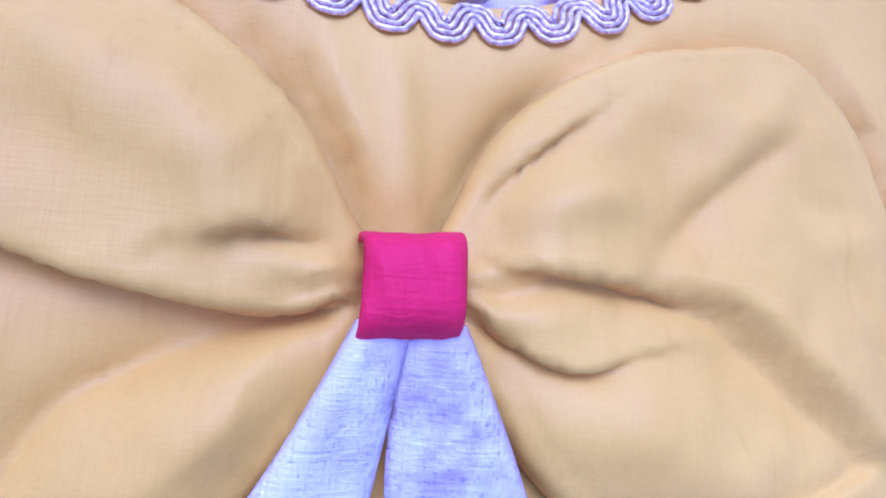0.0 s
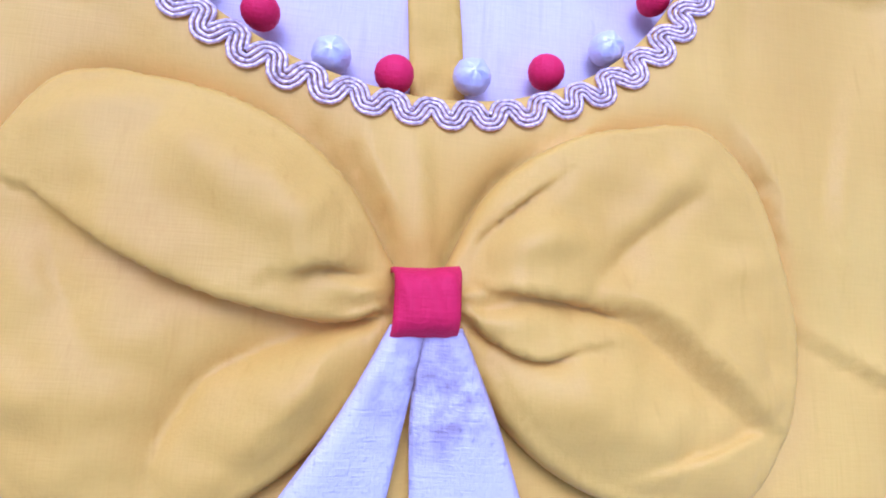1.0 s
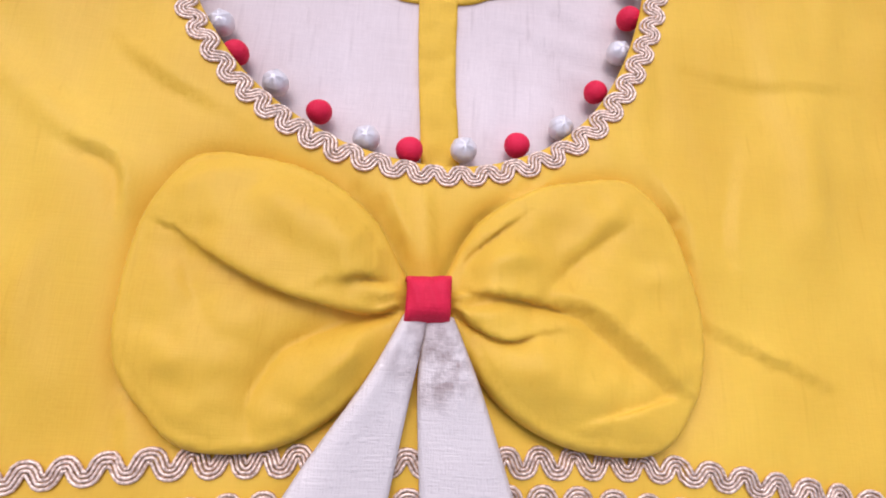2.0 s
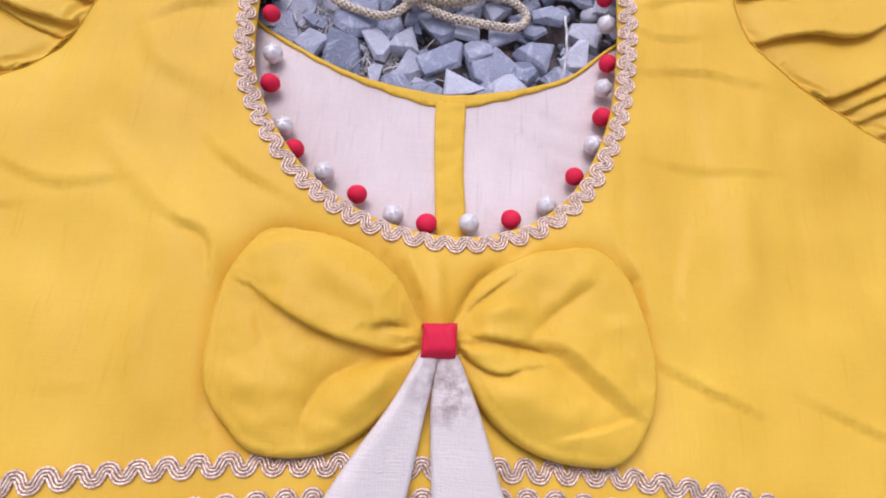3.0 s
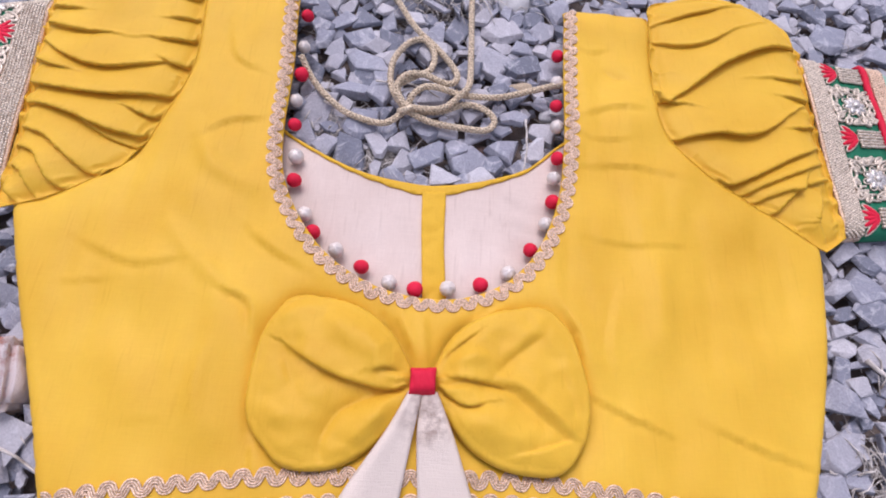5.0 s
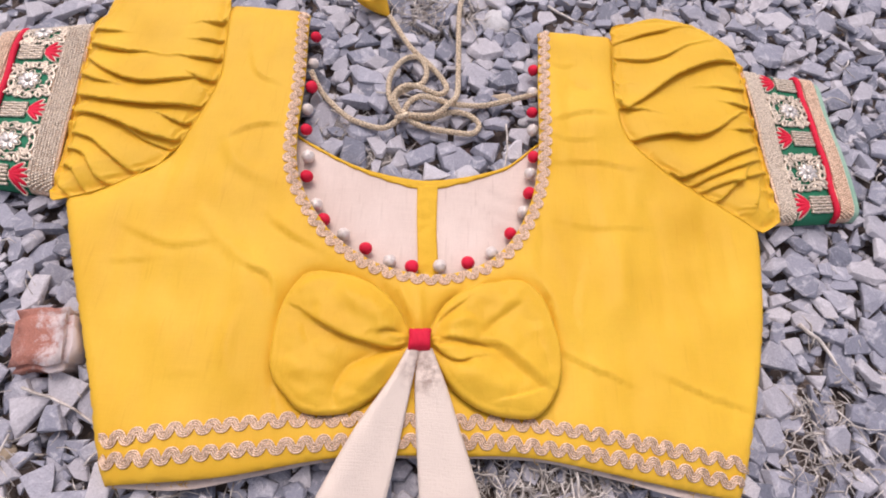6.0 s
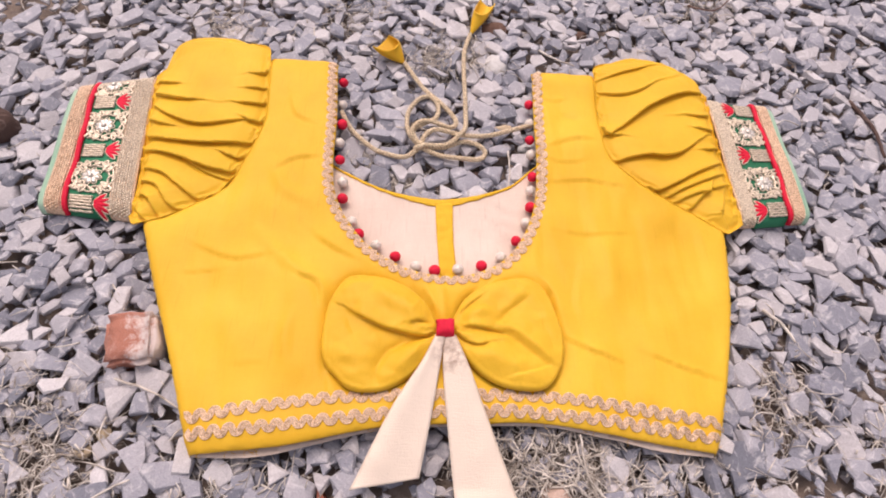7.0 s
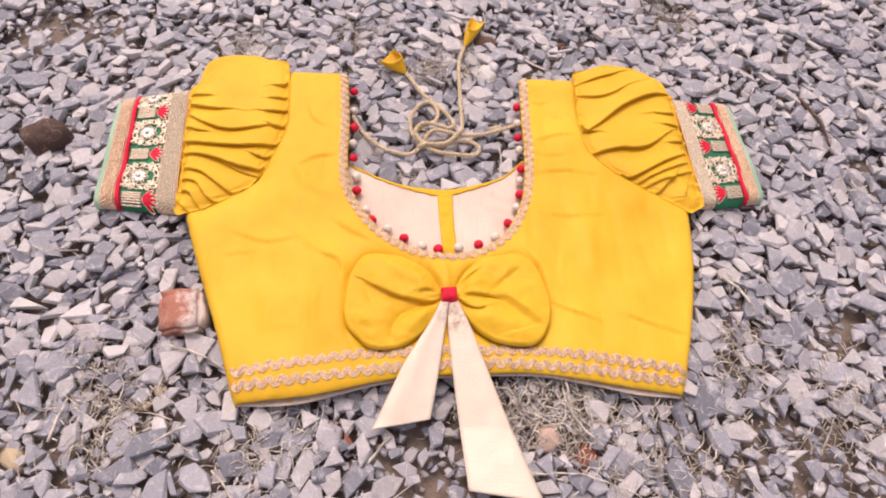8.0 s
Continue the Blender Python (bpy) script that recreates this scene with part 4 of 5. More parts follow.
def tail(left, right, seed, lift):
    """A ribbon tail between two edges, draped from the knot over the hem to the stones."""
    a, b = curve(left, 0.002), curve(right, 0.002)
    n = 70
    ia, ib = np.linspace(0, len(a) - 1, n), np.linspace(0, len(b) - 1, n)
    a = np.stack([np.interp(ia, np.arange(len(a)), a[:, k]) for k in (0, 1)], 1)
    b = np.stack([np.interp(ib, np.arange(len(b)), b[:, k]) for k in (0, 1)], 1)

    def at(u, v):
        k = v * (n - 1)
        i = min(int(k), n - 2)
        pa, pb = a[i] + (a[i + 1] - a[i]) * (k - i), b[i] + (b[i + 1] - b[i]) * (k - i)
        p = pa * (1 - u) + pb * u
        y = p[1]
        z = 0.0190 + 0.0200 * min(1, max(0, (y + 0.114) / 0.104))
        z += 0.0012 * math.sin(u * 5 + seed) * (0.3 + v) + 0.0008 * noise.noise((p[0] * 60, p[1] * 60, seed))
        z -= 0.0015 * (abs(2 * u - 1) ** 4)
        return (p[0], p[1], z + lift)
    return grid(at, 16, 70)


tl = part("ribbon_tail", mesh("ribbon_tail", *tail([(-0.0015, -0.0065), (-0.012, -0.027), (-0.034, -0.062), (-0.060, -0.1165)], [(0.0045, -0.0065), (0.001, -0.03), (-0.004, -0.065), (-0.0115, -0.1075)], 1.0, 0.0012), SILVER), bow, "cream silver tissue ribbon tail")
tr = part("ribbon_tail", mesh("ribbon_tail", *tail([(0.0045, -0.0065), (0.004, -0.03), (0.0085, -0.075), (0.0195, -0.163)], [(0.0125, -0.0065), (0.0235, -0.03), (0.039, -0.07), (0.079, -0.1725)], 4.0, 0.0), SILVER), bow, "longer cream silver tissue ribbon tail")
for t in (tl, tr):
    t.modifiers.new("thickness", "SOLIDIFY").thickness = 0.001

# ---- covered beads along the neck, red and pearl by turns ----
BEADS = [(-0.101, 0.267), (-0.099, 0.237), (-0.097, 0.212), (-0.097, 0.189), (-0.095, 0.169), (-0.090, 0.144), (-0.0885, 0.126), (-0.078, 0.102), (-0.071, 0.090), (-0.055, 0.079), (-0.038, 0.069), (-0.020, 0.060), (-0.004, 0.057),
         (0.016, 0.059), (0.036, 0.063), (0.053, 0.072), (0.067, 0.089), (0.077, 0.108), (0.082, 0.125), (0.083, 0.143), (0.086, 0.159), (0.086, 0.185), (0.086, 0.203), (0.087, 0.224), (0.088, 0.249)]
rng = random.Random(4)
SEQUENCE = "rwrwrwrwrwrwrwrwrwrwrwrwr"
for (x, y), kind in zip(BEADS, SEQUENCE):
    r = rng.uniform(0.0046, 0.0051)
    vs, fs = ball((x, y, 0.0215), r, (1, rng.uniform(0.92, 1.05), 1), 18, 12)
    dent = rng.uniform(0, 6)
    out = []
    for vx, vy, vz in vs:
        a = math.atan2(vy - y, vx - x)
        k = 1 + ((0.08 * math.sin(5 * a + dent) + 0.05 * math.sin(9 * a + 2 * dent)) * max(0, (vz - 0.0215) / r) if kind == "w" else 0.02 * math.sin(3 * a + dent))
        out.append((x + (vx - x) * k, y + (vy - y) * k, 0.0215 + (vz - 0.0215) * (k if kind == "w" else 1)))
    part("bead", mesh("bead", out, fs, RED if kind == "r" else BEAD_WHITE), blouse, "red cloth-covered bead" if kind == "r" else "silver white cloth-covered bead")


# ---- knotted drawstring with two tassels ----
def cord_line(points, z0=0.0165):
    p = curve([(x, y, z) if z else (x, y, z0) for x, y, z in points], 0.0008)
    return p


def cord(points):
    """A plaited cord: four yarns wound one way and four the other, each passing over and under."""
    p = cord_line(points)
    s = np.arange(len(p)) * 0.0008
    tan = np.gradient(p, axis=0)
    tan /= np.linalg.norm(tan, axis=1)[:, None]
    side = np.cross(tan, (0, 0, 1.0))
    side /= np.linalg.norm(side, axis=1)[:, None] + 1e-9
    up = np.cross(side, tan)
    yarns = [tube(p, 0.0013, 6)]
    for way_, k in [(w, k) for w in (-1, 1) for k in range(4)]:
        a = way_ * 2 * math.pi * s / 0.0125 + k * math.pi / 2
        r = 0.00165 + way_ * 0.00032 * np.cos(8 * math.pi * s / 0.0125)
        yarns.append(tube(p + r[:, None] * (np.cos(a)[:, None] * side + np.sin(a)[:, None] * up), 0.00066, 5))
    return joined(yarns)


STRANDS = [
    [(-0.099, 0.226, 0.025), (-0.088, 0.210, 0), (-0.068, 0.190, 0), (-0.054, 0.183, 0), (-0.035, 0.180, 0), (-0.021, 0.190, 0.019)],
    [(-0.021, 0.190, 0.019), (-0.033, 0.212, 0), (-0.034, 0.235, 0), (-0.024, 0.254, 0), (-0.012, 0.258, 0), (-0.004, 0.245, 0), (-0.006, 0.229, 0.018), (-0.017, 0.219, 0.021), (-0.028, 0.208, 0.021), (-0.021, 0.190, 0.021)],
    [(-0.041, 0.307, 0.014), (-0.020, 0.270, 0), (-0.002, 0.251, 0), (0.011, 0.234, 0), (0.014, 0.222, 0.019), (0.007, 0.215, 0.021), (-0.010, 0.219, 0.024), (-0.022, 0.217, 0.025), (-0.029, 0.205, 0.024), (-0.021, 0.190, 0.023)],
    [(-0.021, 0.190, 0.022), (-0.015, 0.203, 0.024), (-0.004, 0.209, 0.024), (0.019, 0.207, 0.02), (0.043, 0.210, 0), (0.062, 0.216, 0), (0.096, 0.223, 0.025)],
    [(-0.021, 0.190, 0.020), (0.001, 0.193, 0), (0.020, 0.201, 0), (0.034, 0.199, 0), (0.0425, 0.190, 0), (0.037, 0.181, 0), (0.020, 0.181, 0), (-0.003, 0.184, 0), (-0.021, 0.190, 0.020)],
    [(0.030, 0.356, 0.015), (0.0225, 0.320, 0), (0.0235, 0.251, 0), (0.023, 0.216, 0.022), (0.017, 0.204, 0.024), (0.004, 0.193, 0.021), (-0.021, 0.190, 0.023)],
]
string = stuff_part("drawstring", mesh("drawstring", *cord(STRANDS[0]), CORD), blouse, "plaited pale gold cord tied in a loose knot")
for strand in STRANDS[1:]:
    stuff_part("cord", mesh("cord", *cord(strand), CORD), string)
wrap = [(-0.021 + 0.0042 * math.cos(a), 0.190 + 0.0028 * math.sin(a) , 0.021 + 0.004 * math.cos(a + 0.8)) for a in np.linspace(0, 6.28, 30)]
part("cord", mesh("cord", *tube(wrap, 0.0022, 8), CORD), string)


def tassel(tip, end, width, depth, seed):
    """A cone of folded yellow silk, its mouth cut aslant and held half open."""
    tip, end = np.array(tip), np.array(end)
    ax = end - tip
    length = np.linalg.norm(ax)
    ax = ax / length
    side = np.array((-ax[1], ax[0], 0))
    side /= np.linalg.norm(side)
    up = np.cross(ax, side)
    up = up if up[2] > 0 else -up

    def at(u, v):
        a = 2 * math.pi * u
        r = math.sin(v * math.pi * 0.60) ** 0.85
        cut = 1 - 0.62 * max(0.0, math.sin(a)) * v
        p = tip + ax * (length * v * cut) + side * (width * r * math.cos(a)) + up * (depth * r * (math.sin(a) + 0.6))
        return p + up * 0.0007 * math.sin(3 * a + seed) * v
    return grid(at, 33, 20)


for tip, end, w, d, seed in (((-0.041, 0.308, 0.012), (-0.068, 0.330, 0.018), 0.0130, 0.0085, 1.0), ((0.030, 0.357, 0.012), (0.050, 0.403, 0.018), 0.0095, 0.0080, 4.0)):
    t = part("tassel", mesh("tassel", *tassel(tip, end, w, d, seed), YELLOW), string, "folded yellow silk cone at the cord's end")
    t.modifiers.new("thickness", "SOLIDIFY").thickness = 0.001

# ---- the ground ----
SOIL_PATCHES = [(-0.007, -0.134, 0.042), (-0.50, 0.39, 0.05), (-0.43, 0.39, 0.04), (0.36, -0.16, 0.065), (0.24, -0.14, 0.03), (0.40, -0.02, 0.03), (-0.24, 0.40, 0.03), (0.07, 0.20, 0.016), (0.10, -0.105, 0.035), (0.115, 0.335, 0.03), (-0.30, -0.13, 0.03), (0.05, -0.10, 0.03), (0.18, 0.39, 0.03), (-0.28, -0.11, 0.03), (0.28, -0.05, 0.025), (0.38, -0.03, 0.03), (0.51, 0.19, 0.03), (0.31, 0.44, 0.03), (0.30, -0.13, 0.04), (-0.20, -0.15, 0.03)]


def ground_at(x, y):
    return -0.010 + 0.003 * noise.noise((x * 14, y * 14, 0.5)) + 0.0015 * noise.noise((x * 50, y * 50, 3.0))


xs = np.unique(np.concatenate([np.linspace(-400, -4, 12), np.linspace(-4, -0.9, 12), np.linspace(-0.9, 1.0, 190), np.linspace(1.0, 4, 12), np.linspace(4, 400, 12)]))
ys = np.unique(np.concatenate([np.linspace(-400, -4, 12), np.linspace(-4, -0.5, 12), np.linspace(-0.5, 0.9, 150), np.linspace(0.9, 4, 12), np.linspace(4, 400, 12)]))
gv = [(x, y, ground_at(x, y)) for y in ys for x in xs]
nx = len(xs)
gf = [(j * nx + i, j * nx + i + 1, (j + 1) * nx + i + 1, (j + 1) * nx + i) for j in range(len(ys) - 1) for i in range(nx - 1)]
tagged(new("ground", mesh("ground", gv, gf, SOIL)), "dark brown soil under the gravel", "ground", kind="structure")


def chip(seed, flat, bevel=0.012):
    """One broken slate chip about 1 across: a thin angular slab, split along its layers, with slanting broken sides."""
    r = random.Random(seed)
    bm = bmesh.new()
    n = r.choice((3, 4, 4, 5, 5, 6))
    start = r.uniform(0, 6.28)
    stretch = r.uniform(0.5, 0.95)
    tilt = (r.uniform(-0.14, 0.14), r.uniform(-0.14, 0.14))
    for i in range(n):
        a = start + 2 * math.pi * (i + r.uniform(-0.38, 0.38)) / n
        d = r.uniform(0.44, 0.66)
        x, y = d * math.cos(a), d * math.sin(a) * stretch
        inset = r.uniform(0.72, 1.0)
        bm.verts.new((x * inset, y * inset, flat / 2 + (tilt[0] * x + tilt[1] * y) * inset))
        bm.verts.new((x * r.uniform(0.85, 1.08), y * r.uniform(0.85, 1.08), -flat / 2))
        if r.random() < 0.45:
            bm.verts.new((x * 1.05, y * 1.05, r.uniform(-0.3, 0.3) * flat))
    if r.random() < 0.4:
        a = r.uniform(0, 6.28)
        for k in (-0.26, 0.2):
            bm.verts.new((0.14 * math.cos(a) + k * math.sin(a), 0.14 * math.sin(a) - k * math.cos(a), flat * r.uniform(0.62, 0.9)))
    bmesh.ops.convex_hull(bm, input=bm.verts)
    bmesh.ops.delete(bm, geom=[v for v in bm.verts if not v.link_faces], context="VERTS")
    bmesh.ops.dissolve_limit(bm, angle_limit=radians(4), verts=bm.verts, edges=bm.edges)
    if bevel:
        bmesh.ops.bevel(bm, geom=list(bm.edges), offset=bevel, segments=1, affect="EDGES", clamp_overlap=True)
    bmesh.ops.triangulate(bm, faces=bm.faces)
    bmesh.ops.recalc_face_normals(bm, faces=bm.faces)
    vs = np.array([tuple(v.co) for v in bm.verts])
    fs = [tuple(v.index for v in f.verts) for f in bm.faces]
    bm.free()
    return vs, fs


def pebble(seed, rough=0.12):
    """A rounded stone about 1 across."""
    vs, fs = ball((0, 0, 0), 0.5, (1, 0.85, 0.7), 16, 11)
    out = []
    for v in vs:
        v = Vector(v)
        out.append(tuple(v * (1 + rough * noise.noise(v * 3.1 + Vector((seed, 0, 0))) + rough * 0.5 * noise.noise(v * 8 + Vector((seed, 5, 0))))))
    return np.array(out), fs


def chunk(seed, rough):
    """A broken block about 1 across with worn corners."""
    bm = bmesh.new()
    bmesh.ops.create_cube(bm, size=0.9)
    bmesh.ops.bevel(bm, geom=list(bm.edges), offset=0.09, segments=2, affect="EDGES")
    bmesh.ops.triangulate(bm, faces=bm.faces)
    bmesh.ops.subdivide_edges(bm, edges=list(bm.edges), cuts=3, use_grid_fill=True)
    for v in bm.verts:
        v.co += v.co * (rough * noise.noise(v.co * 2.5 + Vector((seed, 0, 0))) + 0.4 * rough * noise.noise(v.co * 9 + Vector((0, seed, 0))) + 0.22 * rough * noise.noise(v.co * 21))
    bm.verts.index_update()
    vs, fs = np.array([tuple(v.co) for v in bm.verts]), [tuple(v.index for v in f.verts) for f in bm.faces]
    bm.free()
    return vs, fs


CHIPS = [chip(100 + k, random.Random(k).uniform(0.10, 0.26)) for k in range(90)]
GRIT = [chip(400 + k, random.Random(k).uniform(0.2, 0.5), 0) for k in range(30)]
CHIP_MESHES = [mesh("stone", vs, fs, SLATE_PIECE, False) for vs, fs in CHIPS]
COVER = [outline_l, outline_r, np.array([(-0.268, 0.098), (-0.287, 0.263), (-0.363, 0.247), (-0.351, 0.105)]), np.array([(0.279, 0.116), (0.273, 0.271), (0.342, 0.264), (0.347, 0.128)]),
         np.vstack([curve(HEM)[:-1], curve(SIDE_R)[:-1], np.array([(0.15, 0.29), (0.10, 0.29), (0.10, 0.18)]), curve(BACK_NECK), np.array([(-0.11, 0.29), (-0.17, 0.29)]), curve(SIDE_L)[:-1]]),
         np.array([(0.0, -0.06), (-0.064, -0.118), (-0.008, -0.11), (0.015, -0.165), (0.084, -0.172), (0.04, -0.06)])]

stones = []
cells = {}
R = random.Random(77)
CELL = 0.03


def free(x, y, r, gap):
    i, j = int(x // CELL), int(y // CELL)
    for a in (-1, 0, 1):
        for b in (-1, 0, 1):
            for sx, sy, sr in cells.get((i + a, j + b), ()):
                if (sx - x) ** 2 + (sy - y) ** 2 < (gap * (sr + r)) ** 2:
                    return False
    return True


def keep(x, y, r):
    cells.setdefault((int(x // CELL), int(y // CELL)), []).append((x, y, r))


# stones in the neck opening: place, size, turn
NECK_STONES = [
    (-0.059, 0.283, 0.028, 10), (-0.058, 0.242, 0.036, -20), (-0.077, 0.236, 0.021, 60), (-0.062, 0.213, 0.029, 5), (-0.041, 0.214, 0.024, 40),
    (-0.023, 0.172, 0.026, 80), (-0.058, 0.158, 0.036, -10), (-0.004, 0.162, 0.024, 30), (0.027, 0.160, 0.031, 0), (0.010, 0.184, 0.020, 70),
    (0.030, 0.181, 0.024, 20), (-0.006, 0.181, 0.021, 0), (0.053, 0.172, 0.032, 50), (0.079, 0.188, 0.024, 0), (0.058, 0.199, 0.020, -20),
    (0.041, 0.250, 0.034, 75), (0.046, 0.283, 0.032, 0), (0.067, 0.248, 0.029, 15), (0.085, 0.246, 0.028, 70), (0.073, 0.297, 0.028, 0),
]
for x, y, d, turn in NECK_STONES:
    keep(x, y, 0.62 * d)
    stones.append((x, y, d * 1.08, turn, 0.009, True))
THINGS = [(-0.428, 0.193, 0.022), (0.056, 0.318, 0.016), (0.052, 0.374, 0.015), (0.157, 0.377, 0.012), (-0.236, -0.012, 0.022), (-0.08, -0.119, 0.009), (0.124, -0.134, 0.013), (-0.352, -0.134, 0.013), (-0.384, -0.002, 0.014), (0.09, -0.12, 0.012), (-0.258, -0.092, 0.007), (-0.247, -0.079, 0.007)]
for x, y, r in THINGS:
    keep(x, y, r)
X0, X1, Y0, Y1 = -0.80, 0.88, -0.42, 0.72
for low, high, tries, gap, top in ((0.025, 0.038, 4600, 0.66, 0.010), (0.016, 0.026, 36000, 0.50, 0.009), (0.009, 0.016, 36000, 0.46, 0.006)):
    for _ in range(tries):
        x, y, d = R.uniform(X0, X1), R.uniform(Y0, Y1), R.uniform(low, high)
        if any((x - a) ** 2 + (y - b) ** 2 < c * c for a, b, c in SOIL_PATCHES) and R.random() < (0.92 if high > 0.02 else 0.65):
            continue
        if free(x, y, d / 2, gap):
            keep(x, y, d / 2)
            stones.append((x, y, d, R.uniform(0, 360), top * R.uniform(0.3, 1.0), False))
for _ in range(22000):
    x, y = R.uniform(X0, X1), R.uniform(Y0, Y1)
    if any((x - a) ** 2 + (y - b) ** 2 < c * c for a, b, c in SOIL_PATCHES) and R.random() < 0.45:
        continue
    stones.append((x, y, R.uniform(0.0025, 0.0095), R.uniform(0, 360), -0.0065 + R.uniform(0, 0.006), False))
# the gravel thins out beyond the blouse's surroundings
for _ in range(9000):
    x, y = R.gauss(0.05, 0.85), R.gauss(0.15, 0.75)
    if X0 < x < X1 and Y0 < y < Y1:
        continue
    stones.append((x, y, R.uniform(0.014, 0.036), R.uniform(0, 360), R.uniform(0.0, 0.008), False))

centres = np.array([(s[0], s[1]) for s in stones])
covered = np.zeros(len(stones), bool)
for poly in COVER:
    covered |= inside(centres, poly)
gravel_v, gravel_f = [], []
single = []
base = 0
for k, (x, y, d, turn, top, chosen) in enumerate(stones):
    which = R.randrange(len(CHIPS))
    vs, fs = CHIPS[which] if d > 0.0095 else GRIT[which % len(GRIT)]
    lean = 8 if chosen else 16
    m = Euler((radians(R.uniform(-lean, lean)), radians(R.uniform(-lean, lean)), radians(turn))).to_matrix()
    p = (np.array(m) @ (vs * d).T).T
    z = min(top, 0.009) + (0.002 if not covered[k] else 0) - p[:, 2].max() + (0.004 if d > 0.02 and not covered[k] and not chosen else 0.001)
    near = -0.42 < x < 0.45 and -0.17 < y < 0.36 and d > 0.021 and not covered[k]
    if (chosen or near) and len(single) < 300:
        single.append((which, Matrix.Translation((x, y, z)) @ m.to_4x4() @ Matrix.Scale(d, 4)))
        continue
    p += (x, y, z)
    gravel_v.append(p)
    gravel_f.extend([(a + base, b + base, c + base) for a, b, c in fs])
    base += len(p)
gravel = tagged(new("gravel", mesh("gravel", np.vstack(gravel_v), gravel_f, SLATE, False)), "blue-grey broken slate gravel over the ground", "gravel", kind="stuff")


# ---- loose things among the gravel ----
def loose(name, shape, mat, place, size, turn, label, category, smooth=True):
    vs, fs = shape
    m = np.array(Euler((0.1, -0.12, radians(turn))).to_matrix())
    p = (m @ (vs * np.array(size)).T).T
    p[:, 2] += place[2] - p[:, 2].min()
    ob = new(name, mesh(name, p - (0, 0, place[2]), fs, mat, smooth))
    ob.location = place
    return tagged(ob, label, category)


loose("brick_fragment", chunk(2.0, 0.26), MORTAR_BRICK, (-0.238, -0.010, -0.012), (0.046, 0.044, 0.036), 8, "broken red brick piece with white mortar on it", "brick", True)
loose("rusty_rock", pebble(3.0, 0.3), RUST, (-0.428, 0.195, -0.006), (0.050, 0.046, 0.048), 30, "dark rusty brown rough rock on the gravel", "rock")
loose("white_pebble", pebble(5.0, 0.3), WHITE_STONE, (0.058, 0.318, -0.002), (0.027, 0.036, 0.018), 15, "smooth off-white pebble lying in grey gravel", "pebble")
loose("brown_stone", pebble(8.0, 0.2), RUST, (0.056, 0.376, -0.006), (0.036, 0.026, 0.024), 0, "dark brown stone beside a yellow tassel", "stone")
loose("brown_stone", pebble(12.0, 0.25), RUST, (0.157, 0.379, -0.012), (0.026, 0.018, 0.022), 20, "dark brown stone sunk in the gravel", "stone")
loose("red_stone", chip(31, 0.6), BRICK, (-0.080, -0.118, -0.008), (0.018, 0.022, 0.02), 40, "small brick red stone on the soil", "stone", False)
loose("red_stone", pebble(21.0, 0.3), BRICK, (0.124, -0.134, -0.010), (0.026, 0.022, 0.022), 70, "reddish brown stone in the gravel", "stone")
loose("tan_stone", pebble(15.0), TAN, (-0.354, -0.134, -0.008), (0.032, 0.020, 0.02), -40, "smooth tan stone at the gravel's edge", "stone")
loose("white_stone", chip(57, 0.35), WHITE_STONE, (-0.384, -0.002, 0.000), (0.034, 0.020, 0.022), -15, "pale white angular stone among grey ones", "stone", False)
loose("peach_stone", pebble(25.0, 0.3), PEACH, (0.090, -0.120, -0.004), (0.022, 0.027, 0.020), 30, "peach coloured rough stone beside a ribbon", "stone")
loose("tan_pebble", pebble(27.0, 0.15), TAN, (-0.258, -0.092, -0.002), (0.014, 0.012, 0.011), 0, "small round tan pebble in the gravel", "pebble")
loose("tan_pebble", pebble(29.0, 0.15), TAN, (-0.247, -0.079, -0.002), (0.012, 0.014, 0.010), 50, "small round tan pebble in the gravel", "pebble")
loose("tan_pebble", pebble(35.0, 0.25), TAN, (0.063, 0.227, 0.002), (0.020, 0.013, 0.012), 0, "pinkish tan pebble beside the cord", "pebble")
loose("white_pebble", pebble(37.0, 0.15), WHITE_STONE, (0.083, 0.206, 0.000), (0.012, 0.012, 0.012), 0, "small round off-white pebble by the neck", "pebble")
loose("dark_seed", pebble(33.0, 0.15), RUST, (0.034, 0.1715, -0.004), (0.013, 0.013, 0.014), 0, "small dark brown stone between grey stones", "stone")


def twig(a, b, r, bend, seed):
    a, b = np.array(a, float), np.array(b, float)
    mid = (a + b) / 2 + np.array((-(b - a)[1], (b - a)[0], 0)) * bend
    p = curve([a, mid, b], 0.004)
    p = p + np.column_stack([0.0003 * np.sin(np.arange(len(p)) * 1.7 + seed), 0.0003 * np.cos(np.arange(len(p)) * 1.3), 0 * p[:, 0]])
    return tube(p, np.linspace(r, r * 0.6, len(p)), 6)


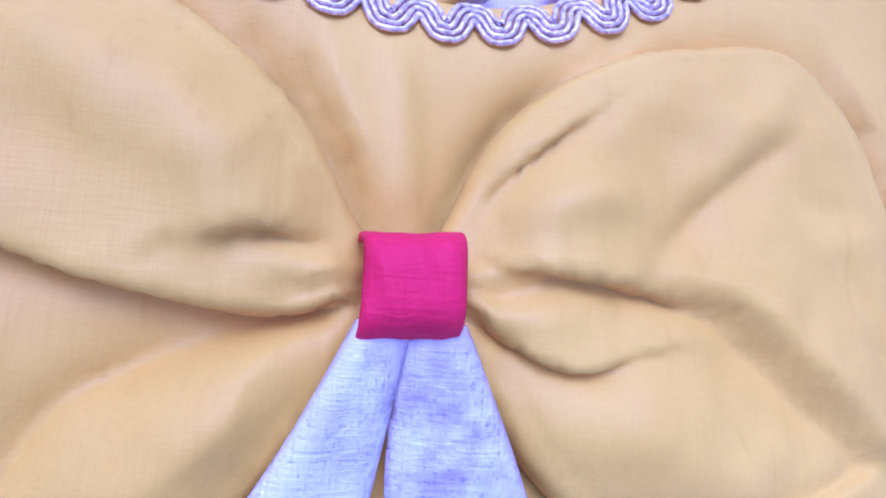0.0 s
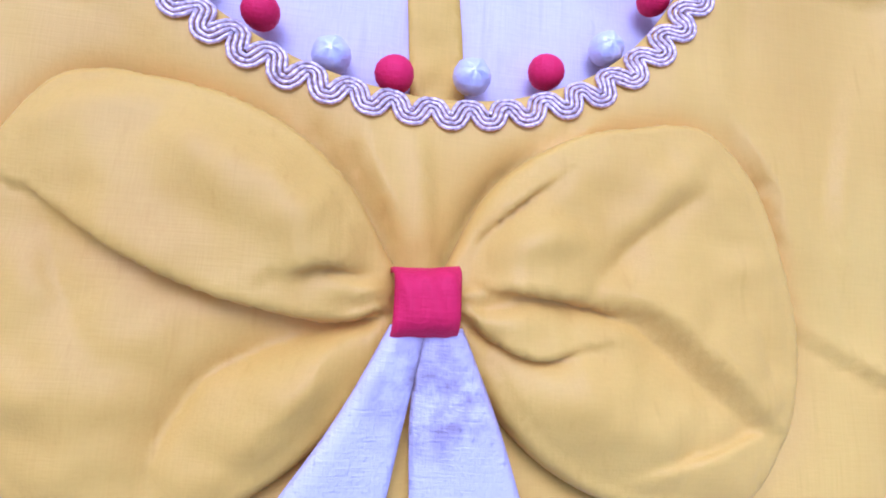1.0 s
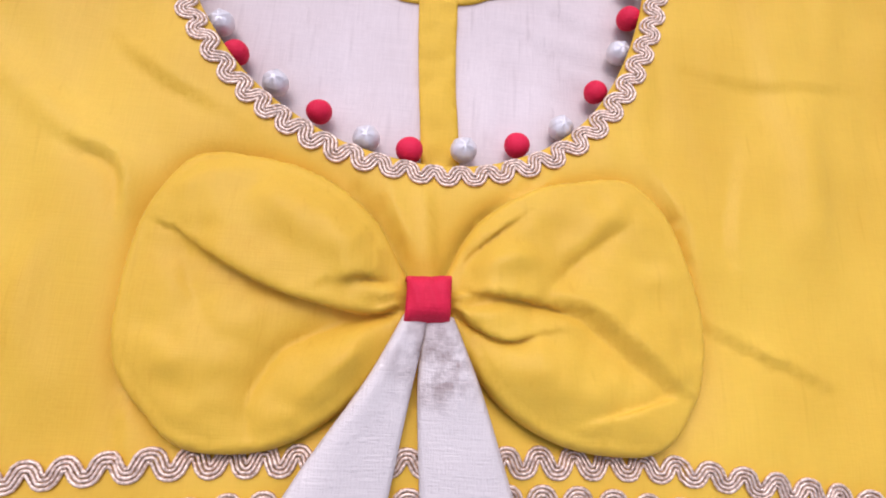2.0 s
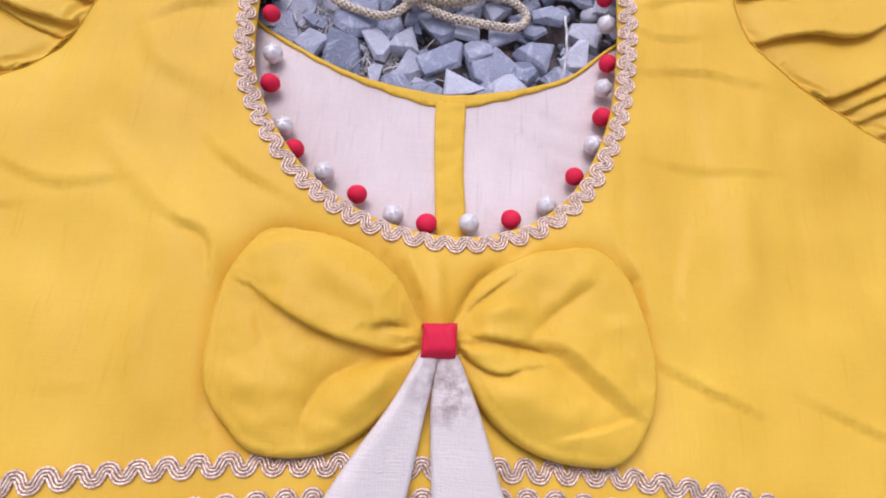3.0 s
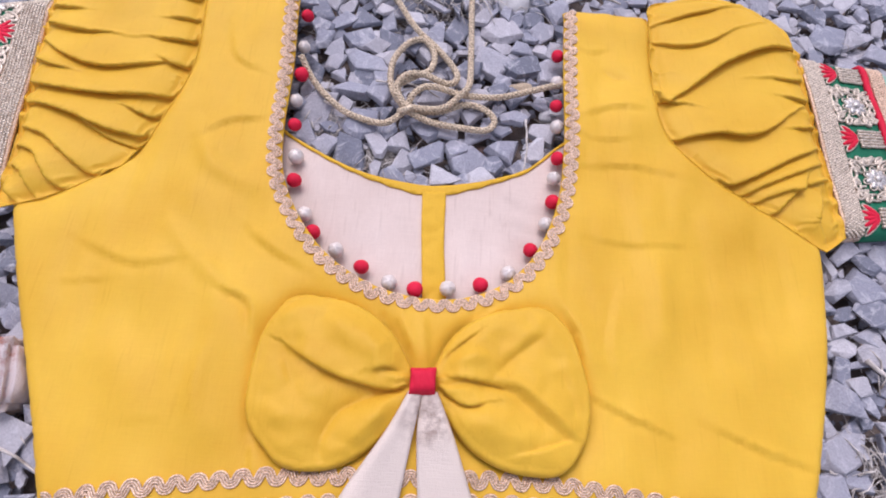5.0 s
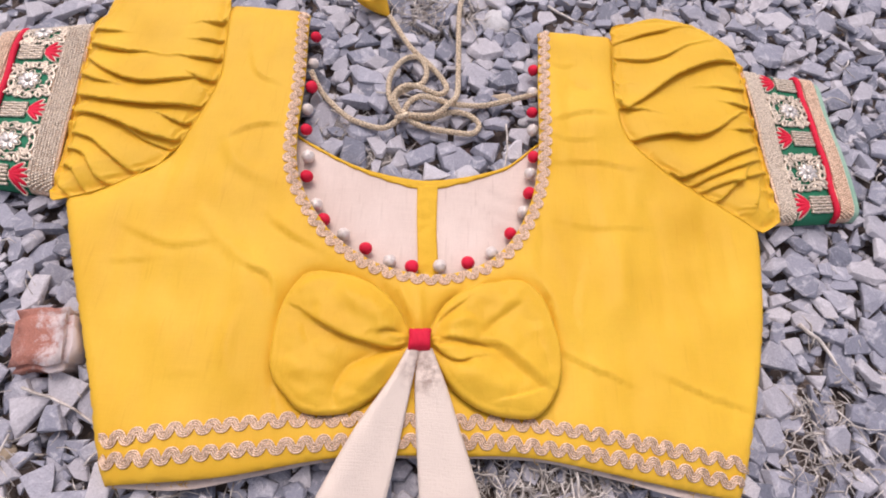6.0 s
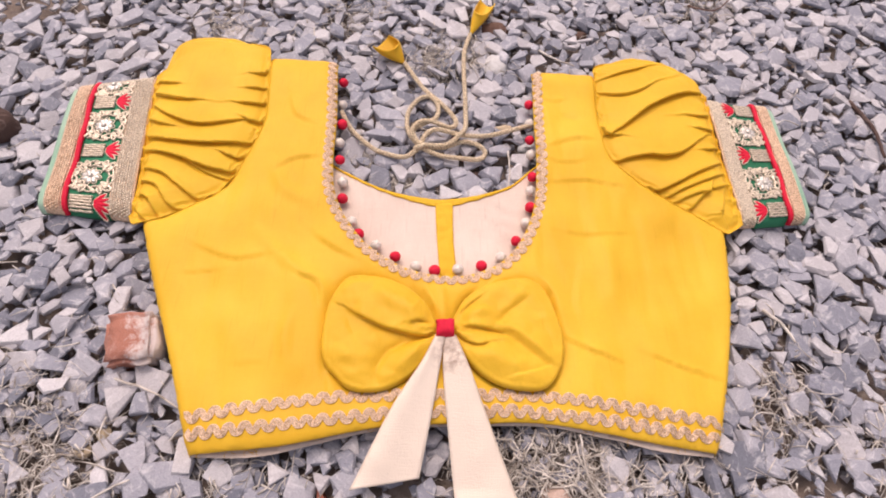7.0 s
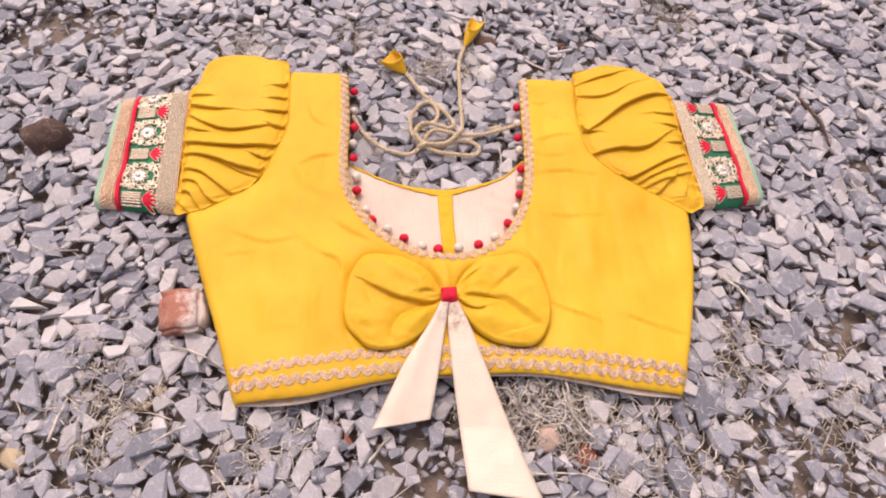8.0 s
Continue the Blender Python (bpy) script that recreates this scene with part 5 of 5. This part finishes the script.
for a, b, r, bend in (((-0.325, -0.124, 0.008), (-0.318, -0.089, 0.012), 0.0015, 0.03), ((-0.063, -0.141, 0.008), (-0.044, -0.119, 0.012), 0.0014, 0.02), ((-0.245, -0.041, 0.014), (-0.19, -0.063, 0.010), 0.0011, 0.05),
                      ((0.107, 0.341, 0.010), (0.144, 0.318, 0.012), 0.0013, -0.05), ((0.282, 0.036, 0.010), (0.302, 0.006, 0.012), 0.0018, 0.1), ((0.066, 0.196, 0.012), (0.064, 0.150, 0.010), 0.0009, 0.04),
                      ((-0.240, -0.127, 0.014), (-0.214, -0.112, 0.016), 0.0011, 0.03), ((-0.187, -0.147, 0.013), (-0.167, -0.170, 0.012), 0.0010, 0.06), ((0.109, -0.074, 0.016), (0.135, -0.128, 0.014), 0.0010, -0.16),
                      ((0.075, -0.150, 0.013), (0.150, -0.163, 0.014), 0.0009, 0.08), ((-0.080, 0.196, 0.014), (-0.056, 0.182, 0.015), 0.0009, 0.05), ((-0.045, 0.218, 0.014), (0.010, 0.205, 0.012), 0.0007, 0.12)):
    tagged(new("twig", mesh("twig", *twig(a, b, r, bend, a[0] * 50), STRAW)), "thin dry straw stalk lying on the gravel", "twig", "stalks on the gravel")

for a, b, r, bend in (((0.443, 0.285, 0.012), (0.453, 0.208, 0.014), 0.0024, 0.10), ((0.285, 0.440, 0.014), (0.335, 0.468, 0.018), 0.0013, 0.30), ((0.290, 0.425, 0.014), (0.345, 0.440, 0.016), 0.0011, -0.25)):
    tagged(new("branch", mesh("branch", *twig(a, b, r, bend, a[0] * 70), RUST)), "thin dark brown dry branch on the gravel", "branch", "branches on the gravel")

G = random.Random(12)
blades = []
TUFTS = [(0.10, -0.095, 0.05), (0.06, -0.10, 0.04), (-0.01, 0.31, 0.03), (-0.24, 0.35, 0.04), (0.28, -0.05, 0.05), (-0.30, -0.06, 0.05), (-0.075, 0.19, 0.022), (-0.035, 0.152, 0.018), (0.20, -0.12, 0.06), (-0.15, -0.13, 0.06), (-0.1, 0.38, 0.06), (0.37, -0.10, 0.06), (0.16, -0.15, 0.06), (0.11, -0.09, 0.04), (0.30, 0.44, 0.05), (-0.28, -0.11, 0.05), (0.02, 0.33, 0.04)]
for k in range(9000):
    if k % 3:
        cx, cy, s = G.choice(TUFTS)
        x, y = G.gauss(cx, s * 0.5), G.gauss(cy, s * 0.5)
    else:
        x, y = G.uniform(-0.65, 0.75), G.uniform(-0.30, 0.60)
    a, l = G.uniform(0, 6.28), G.choice((G.uniform(0.004, 0.014), G.uniform(0.004, 0.014), G.uniform(0.012, 0.034)))
    z = G.uniform(-0.004, 0.0125) if not (-0.1 < x < 0.1 and 0.12 < y < 0.3) else G.uniform(-0.005, 0.006)
    p = curve([(x, y, z), (x + l * 0.5 * math.cos(a), y + l * 0.5 * math.sin(a), z + G.uniform(0, 0.003)), (x + l * math.cos(a + G.uniform(-0.5, 0.5)), y + l * math.sin(a + G.uniform(-0.5, 0.5)), z + G.uniform(-0.003, 0.003))], 0.006)
    blades.append(tube(p, np.linspace(G.choice((0.0003, 0.0004, 0.0006, 0.0009)), 0.0002, len(p)), 4))
tagged(new("dry_grass", mesh("dry_grass", *joined(blades), STRAW)), "dry pale straw scattered between the stones", "dry grass", kind="stuff")

# single stones near the blouse
for which, m in single:
    ob = new("stone", CHIP_MESHES[which])
    ob.parent = gravel
    ob.matrix_basis = m
